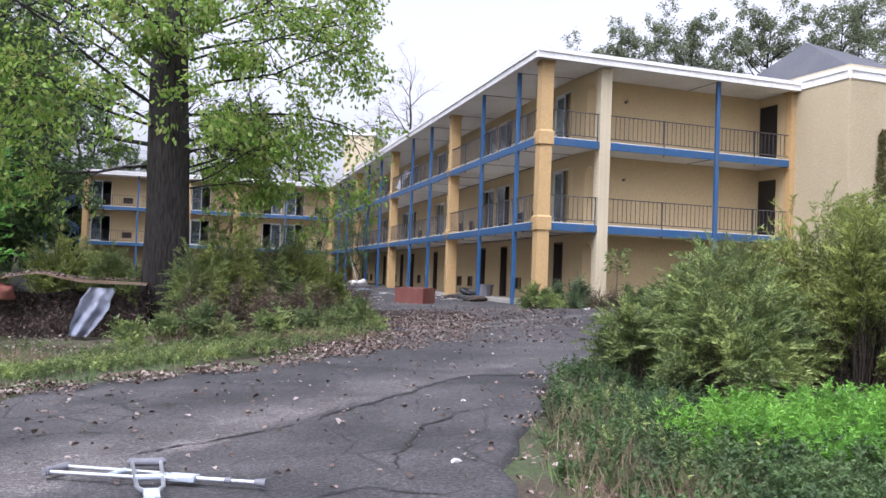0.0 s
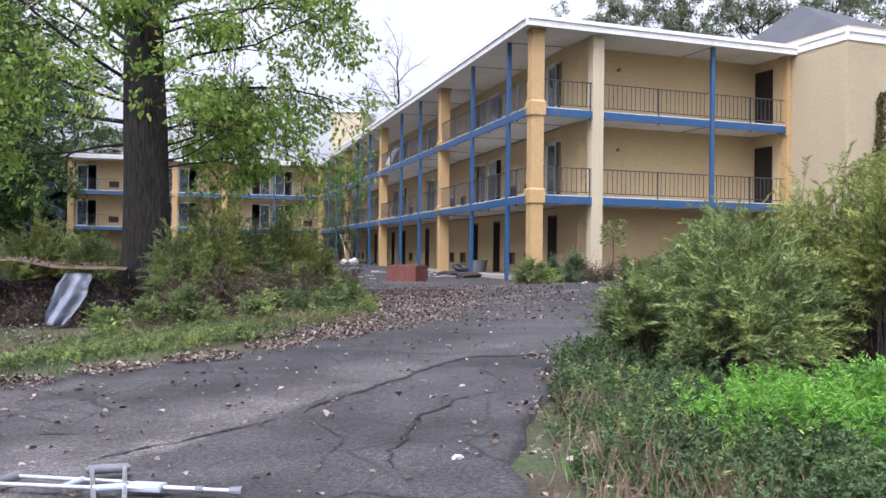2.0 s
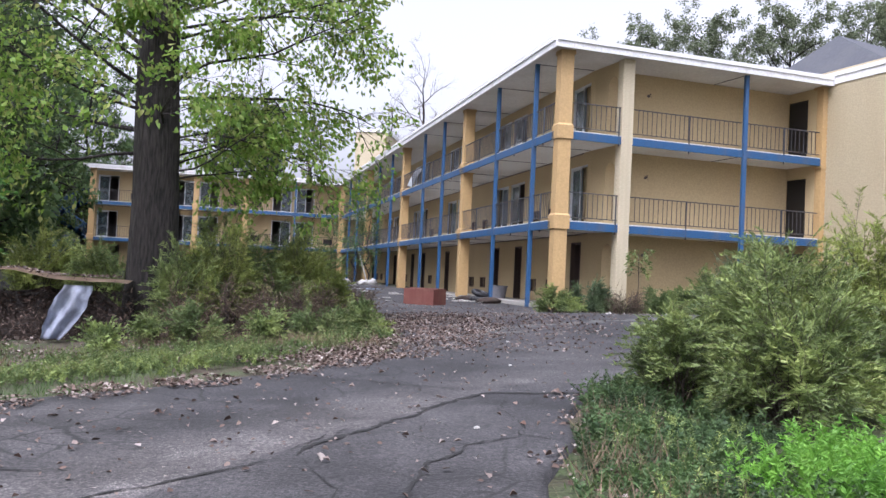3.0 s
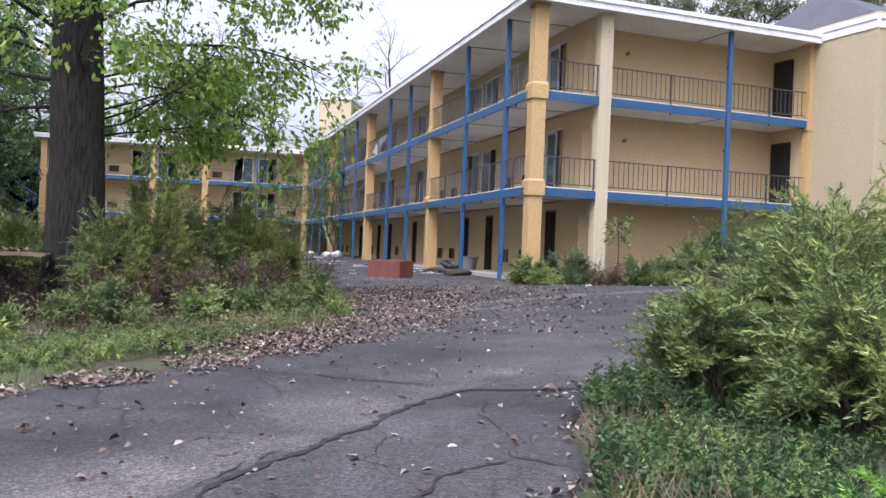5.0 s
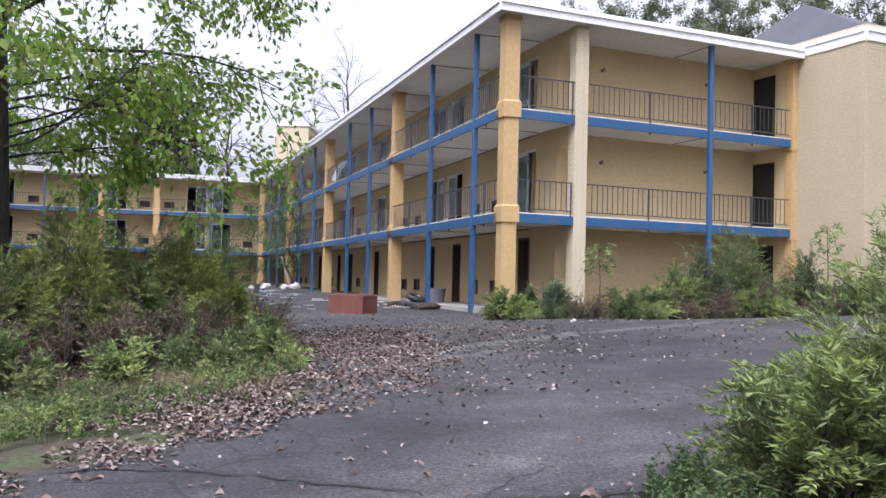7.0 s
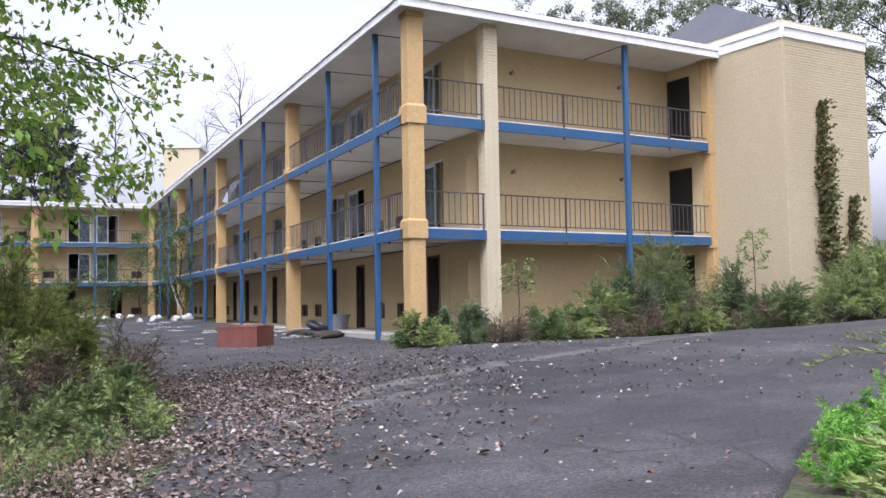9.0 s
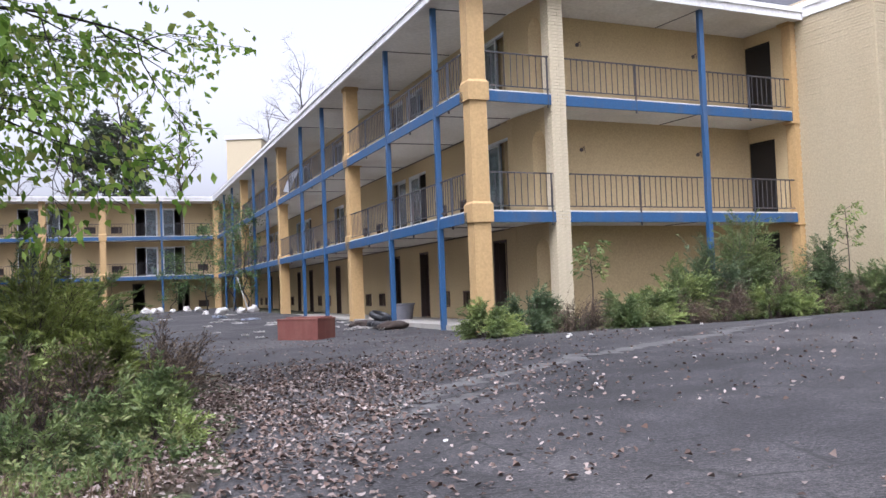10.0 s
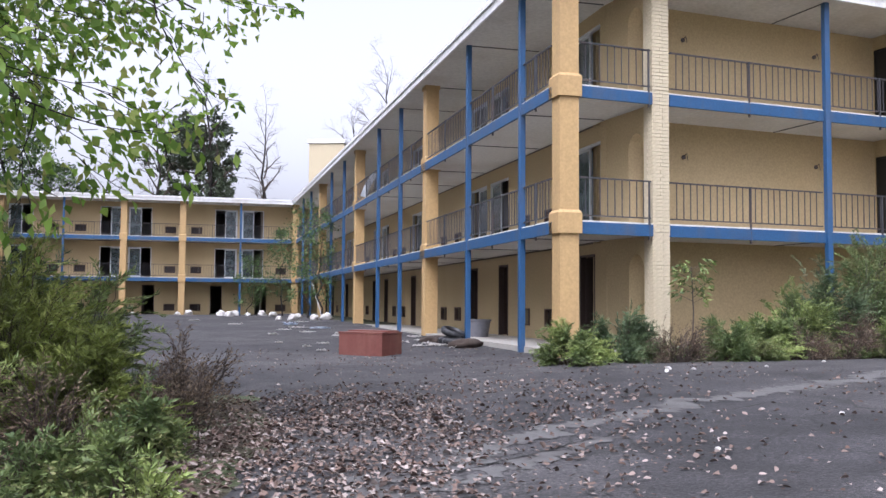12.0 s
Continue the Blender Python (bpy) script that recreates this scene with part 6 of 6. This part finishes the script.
def build_heap():
    """Heap of dead brush under two warped boards beside the oak."""
    rng = np.random.default_rng(9)
    bm = bmesh.new()
    nx, ny = 40, 16
    x0, x1, y0, y1 = -16.6, -10.9, -10.75, -9.2
    g = []
    for j in range(ny + 1):
        row = []
        for i in range(nx + 1):
            x, y = x0 + (x1 - x0) * i / nx, y0 + (y1 - y0) * j / ny
            e = min(1.0, 3.2 * j / ny, 3.0 * (ny - j) / ny, 6 * i / nx, 9 * (nx - i) / nx)
            row.append(bm.verts.new((x, y, ground_z(x, y) - 0.05 + (0.72 + 0.16 * noise.noise((x * 2, y * 2, 0)) + 0.08 * noise.noise((x * 7, y * 7, 0))) * e ** 0.6)))
        g.append(row)
    for j in range(ny):
        for i in range(nx):
            bm.faces.new((g[j][i], g[j][i + 1], g[j + 1][i + 1], g[j + 1][i]))
    heap = thing("brush_heap", "heap of dead brown brush and rubbish beside the oak", "rubbish heap")
    part("mound", bm, DIRT, heap)
    segs = []
    for i in range(900):
        x, y = rng.uniform(x0 + 0.1, x1), rng.uniform(y0 - 0.15, y0 + 0.4)
        z = ground_z(x, y) + rng.uniform(0.0, 0.75)
        d = unit(rng.normal(size=3) * np.array([1, 0.5, 0.9]) + np.array([0, -0.3, 0]))
        p = np.array([x, y, z])
        segs.append((p, p + d * rng.uniform(0.1, 0.45), 0.006, 0.002))
    tagged(part("twig", tubes_mesh("twigs", segs, BARK, 3), BARK, heap), kind="stuff")
    n_ = 5200
    base = np.stack([rng.uniform(x0 + 0.1, x1, n_), rng.uniform(y0 - 0.15, y0 + 0.5, n_), np.zeros(n_)], axis=1)
    base[:, 2] = [ground_z(a, b) for a, b in base[:, :2]] + rng.uniform(-0.02, 0.72, n_) * np.clip((base[:, 1] - y0 + 0.3) * 2.2, 0.15, 1)
    tagged(part("dead_leaf", leaves_mesh("dead_leaves", rng, base, rng.normal(size=(n_, 3)), 0.05 + 0.06 * rng.random(n_), 0.03, DRYDARK), DRYDARK, heap), kind="stuff")
    # boards
    wave = lambda u, v: 0.11 * math.exp(-((u - 0.36) / 0.16) ** 2) - 0.10 * math.exp(-(u / 0.12) ** 2) - 0.05 * u + 0.03 * v + 0.015 * noise.noise((u * 6, v * 6, 1))
    b1 = sheet_bm(2.65, 1.35, 40, 8, wave, 0.042)
    ob = tagged(new("board", mesh_from("board", b1, PLY)), "warped weathered board lying over the brush heap", "board", "boards on the heap")
    ob.matrix_basis = pose(-13.6, -10.98, 0.46, 0, 0, 1.5)
    b2 = sheet_bm(2.6, 1.3, 30, 6, lambda u, v: 0.07 * math.sin(u * 3.0) - 0.05 * u ** 4 + 0.03 * v, 0.03)
    ob = tagged(new("board", mesh_from("board", b2, PLY)), "second warped board beside the first on the heap", "board", "boards on the heap")
    ob.matrix_basis = pose(-15.9, -10.9, 0.44, 0, 0, -1.0)
    rngl = np.random.default_rng(3)
    k = 500
    base = np.stack([rngl.uniform(-15.6, -11.1, k), rngl.uniform(-10.8, -9.8, k), np.full(k, 0.53)], axis=1)
    base[:, 2] += 0.09 * np.exp(-((base[:, 0] + 12.65) / 0.4) ** 2) - 0.03
    me = leaves_mesh("board_leaves", rngl, base, rngl.normal(size=(k, 3)) * np.array([1, 1, 0.15]), 0.05 + 0.05 * rngl.random(k), 0.035, LITTER)
    tagged(new("board_leaves", me), "fallen leaves lying on the boards", "leaves", kind="stuff")
    # tarpaulin hanging out of the heap
    def fold(u, v):
        return 0.075 * math.sin(u * 11 + v * 4) * (0.4 + v) + 0.09 * noise.noise((u * 5, v * 5, 3))
    bm = bmesh.new()
    nu, nv = 18, 22
    rows = []
    for j in range(nv + 1):
        v = j / nv
        row = []
        for i in range(nu + 1):
            u = i / nu
            width = 0.40 + 0.14 * math.sin(v * 3.0) - 0.12 * v
            row.append(bm.verts.new((-11.72 - 0.30 * v + width * (u - 0.3) + 0.03 * noise.noise((v * 6, u, 0)), -11.04 - 0.20 * v - fold(u, v), 0.36 - 0.80 * v)))
        rows.append(row)
    for p, q in zip(rows, rows[1:]):
        for i in range(nu):
            bm.faces.new((p[i], q[i], q[i + 1], p[i + 1]))
    bmesh.ops.solidify(bm, geom=bm.faces[:], thickness=0.006)
    me = mesh_from("tarpaulin", bm, TARP)
    me.shade_smooth()
    tagged(new("tarpaulin", me), "dirty bluish-white tarpaulin hanging from the heap", "tarpaulin")
    lump("clay_lump", "broken red clay block stuck in the heap", "rubble", -13.15, -10.84, (0.22, 0.14, 0.17), 3, CLAY, z=0.12, rough=0.35)


def tyre(x, y, z, tilt, turn):
    bm = bmesh.new()
    n_, k = 28, 12
    rings = []
    for i in range(n_):
        t = 2 * math.pi * i / n_
        ring = []
        for j in range(k):
            p = 2 * math.pi * j / k
            r = 0.25 + 0.075 * math.cos(p) + (0.012 if i % 2 and math.cos(p) > 0.6 else 0)
            ring.append(bm.verts.new((r * math.cos(t), r * math.sin(t), 0.09 * math.sin(p))))
        rings.append(ring)
    for i in range(n_):
        for j in range(k):
            bm.faces.new((rings[i][j], rings[(i + 1) % n_][j], rings[(i + 1) % n_][(j + 1) % k], rings[i][(j + 1) % k]))
    ob = tagged(new("tyre", mesh_from("tyre", bm, BLACKBAG)), "worn black car tyre dumped by the walkway", "tyre", "dumped tyres")
    ob.matrix_basis = pose(x, y, z, tilt, 0, turn)


def crumpled(name, label, x, y, w, d, h, seed, material, category="litter", group="litter"):
    """A crumpled sheet lying on the ground."""
    bm = sheet_bm(w, d, 12, 9, lambda u, v: h * max(0.0, 0.3 + 0.9 * noise.noise((u * 4.5 + seed, v * 4.5, 0)) + 0.7 * noise.noise((u * 11 + seed, v * 11, 3))) + 0.008, 0.006)
    for v in bm.verts:
        v.co.x += 0.45 * w * noise.noise((v.co.y * 6, seed * 3.7, 0))
        v.co.y += 0.45 * d * noise.noise((v.co.x * 6, 0, seed * 2.9))
    ob = tagged(new(name, mesh_from(name, bm, material)), label, category, group)
    ob.matrix_basis = pose(x, y, road_z(x, y) + 0.004, 0, 0, seed * 61)


def build_debris():
    rnd = random.Random(12)
    tyre(-0.45, 6.1, road_z(-0.45, 6.1) + 0.09, 3, 0)
    tyre(-0.32, 6.35, road_z(-0.4, 6.3) + 0.28, 20, 40)
    tyre(-0.55, 5.3, road_z(-0.5, 5.3) + 0.09, 3, 70)
    lump("dirt_pile", "small pile of brown dirt and rubbish by the walkway", "rubbish", -0.5, 4.6, (0.55, 0.4, 0.14), 5, DIRT)
    lump("dirt_pile", "small pile of brown dirt under the dumped tyres", "rubbish", -0.55, 7.0, (0.6, 0.45, 0.12), 6, DIRT)
    for i, (x, y, w, d) in enumerate(((-0.9, 5.3, 0.75, 0.5), (-0.5, 5.0, 0.5, 0.35), (-1.3, 7.6, 0.9, 0.45), (-0.8, 8.2, 0.7, 0.4), (-0.4, 8.8, 0.8, 0.4), (-4.0, 4.9, 0.35, 0.25), (-3.4, 8.0, 0.5, 0.3), (-1.9, 12.0, 0.8, 0.5), (-2.6, 16.0, 0.8, 0.4), (-4.3, 14.5, 0.5, 0.4), (-3.0, 21, 0.9, 0.5), (-5.2, 25, 0.8, 0.5), (-6.6, 31, 1.0, 0.5), (-1.5, 27, 0.9, 0.5), (-0.7, 4.5, 0.4, 0.3), (-1.5, 5.8, 0.4, 0.3), (-1.1, 6.6, 0.5, 0.3), (-0.6, 9.8, 0.6, 0.4), (-1.0, 10.8, 0.5, 0.3), (-3.9, 6.6, 0.3, 0.2), (-2.0, 9.3, 0.4, 0.3), (-4.6, 8.8, 0.3, 0.25), (-2.2, 14.2, 0.6, 0.4), (-3.6, 18.2, 0.7, 0.4))):
        crumpled("litter_sheet", "crumpled off-white paper and plastic litter", x, y, w * 0.65, d * 0.75, 0.06, i + 1, WHITEBAG)
    crumpled("litter_sheet", "crumpled pale blue plastic litter", -2.4, 24.0, 1.0, 0.5, 0.12, 31, PLASTIC)
    crumpled("litter_sheet", "crumpled pale blue plastic litter", -1.7, 18.5, 0.6, 0.4, 0.10, 32, PLASTIC)
    spots = [(-0.9, 29.5), (-0.2, 30.4), (-1.8, 31.0), (-2.4, 32.4), (-0.6, 32.6), (-1.2, 34.4), (-3.4, 42.5), (-4.2, 43.2), (-5.0, 43.0), (-2.5, 43.4), (-4.6, 41.6), (-7.0, 45.6), (-7.7, 45.8), (-2.0, 41.0), (-10.5, 45.9)]
    for i, (x, y) in enumerate(spots):
        s = rnd.uniform(0.15, 0.36)
        lump("rubbish_sack", "full white rubbish sack dumped in the court corner", "sack", x, y, (s, s * 0.85, s * 0.75), i + 3, WHITEBAG, "white rubbish sacks", rough=0.5)
    # leaning white pole in the corner
    bm = bmesh.new()
    tube_bm(bm, (0, 0, 0), (-0.55, 0.3, 1.9), 0.035, sides=8)
    p = tagged(new("pole", mesh_from("pole", bm, WHITEBAG)), "white pole leaning in the court corner", "pole")
    p.matrix_basis = pose(0.0, 33.5, road_z(0, 33.5))
    # grey tub by the walkway
    bm = bmesh.new()
    rings = []
    for r, z in ((0.26, 0.0), (0.33, 0.42), (0.36, 0.44), (0.36, 0.48), (0.31, 0.48), (0.24, 0.06)):
        rings.append([bm.verts.new((r * math.cos(2 * math.pi * i / 20), r * 0.75 * math.sin(2 * math.pi * i / 20), z)) for i in range(20)])
    for a, b in zip(rings, rings[1:]):
        for i in range(20):
            bm.faces.new((a[i], a[(i + 1) % 20], b[(i + 1) % 20], b[i]))
    bm.faces.new(rings[0][::-1])
    bm.faces.new(rings[-1])
    t = tagged(new("tub", mesh_from("tub", bm, RUBBER)), "grey plastic tub standing on the walkway", "tub")
    t.matrix_basis = pose(0.85, 7.9, FLOOR[0])
    # stones and scraps on the drive
    rock = mesh_from("stone", lump_bm(0.036, 0.028, 0.024, 2, 0.5, 2), WHITEBAG)
    for i, (x, y, s) in enumerate(((-8.43, -21.4, 0.9), (-0.4, -4.9, 1.2), (-0.1, -4.4, 1.5), (0.2, -4.6, 0.9), (-1.25, -9.6, 0.8), (-5.3, -12.3, 0.7), (3.3, -3.4, 1.0), (-7.7, -19.0, 0.6), (-6.2, -15.2, 0.6), (-3.1, -10.6, 0.7), (1.2, -4.9, 0.8))):
        r = tagged(new("stone", rock), "small pale stone on the asphalt", "stone", "loose stones")
        r.matrix_basis = pose(x, y, road_z(x, y) + 0.011 * s, 0, 0, i * 50) @ Matrix.Scale(s, 4)
    # bent loose panel hanging over the upper rail
    bm = sheet_bm(0.5, 1.1, 6, 10, lambda u, v: 0.10 * math.sin(v * 2.5), 0.012)
    pn = tagged(new("loose_panel", mesh_from("loose_panel", bm, ALU)), "bent sheet-metal panel hanging over the gallery rail", "panel")
    pn.matrix_basis = pose(-0.15, 21.3, FLOOR[2] + 0.12, 62, 12, -70)


def build_outside_stair():
    """Blue steel stair at the end of the far wing: two flights, landing, rails."""
    st = thing("outside_stair", "blue painted steel stair at the end of the wing", "stair")
    def flight(x0, z0, x1, z1, y):
        k = 9
        for s in (0, 1.0):
            bm = bmesh.new()
            d = Vector((x1 - x0, 0, z1 - z0))
            q = [Vector((x0, y + s, z0)), Vector((x1, y + s, z1))]
            vs = [bm.verts.new(p) for p in (q[0] + Vector((0, 0, -0.14)), q[1] + Vector((0, 0, -0.14)), q[1] + Vector((0, 0, 0.14)), q[0] + Vector((0, 0, 0.14)))]
            bm.faces.new(vs)
            bmesh.ops.solidify(bm, geom=bm.faces[:], thickness=0.04)
            part("stringer", bm, BLUE, st)
            bm = bmesh.new()
            tube_bm(bm, q[0] + Vector((0, 0, 1.0)), q[1] + Vector((0, 0, 1.0)), 0.03)
            for i in range(6):
                p = q[0].lerp(q[1], i / 5)
                tube_bm(bm, p, p + Vector((0, 0, 1.0)), 0.015, sides=5)
            part("handrail", bm, BLUE, st)
        me = mesh_from("tread", make_box(-0.14, 0.14, 0.04, 0.98, -0.02, 0.02), BLUE)
        for i in range(k):
            t = part("tread", me, BLUE, st)
            t.location = (x0 + (x1 - x0) * (i + 0.5) / k, y, z0 + (z1 - z0) * (i + 0.5) / k)
    flight(XL - 0.1, FLOOR[2] - 0.1, XL - 2.3, 4.0, YF + 0.3)
    flight(XL - 2.3, 4.0, XL - 0.1, FLOOR[1], YF - 0.8)
    part("landing", make_box(XL - 3.3, XL - 2.2, YF - 0.8, YF + 1.3, 3.94, 4.02), BLUE, st)
    flight(XL - 0.1, FLOOR[1], XL - 3.2, 0.1, YF + 0.3)
    for x, y in ((XL - 3.25, YF - 0.75), (XL - 3.25, YF + 1.25), (XL - 2.25, YF - 0.75)):
        p = part("post", make_box(-0.05, 0.05, -0.05, 0.05, -0.4, 4.95), BLUE, st)
        p.location = (x, y, 0)


DRYDARK = random_tint("dead_brown_leaf", [(0.035, 0.022, 0.016), (0.06, 0.038, 0.028), (0.10, 0.065, 0.048), (0.17, 0.125, 0.10)], 0.85)
build_cracks()
crutch(-10.88, -21.15, -9.67, -21.83, 0.026)
crutch(-10.36, -21.13, -10.25, -22.42, 0.062)
build_chest()
build_heap()
build_debris()
build_outside_stair()
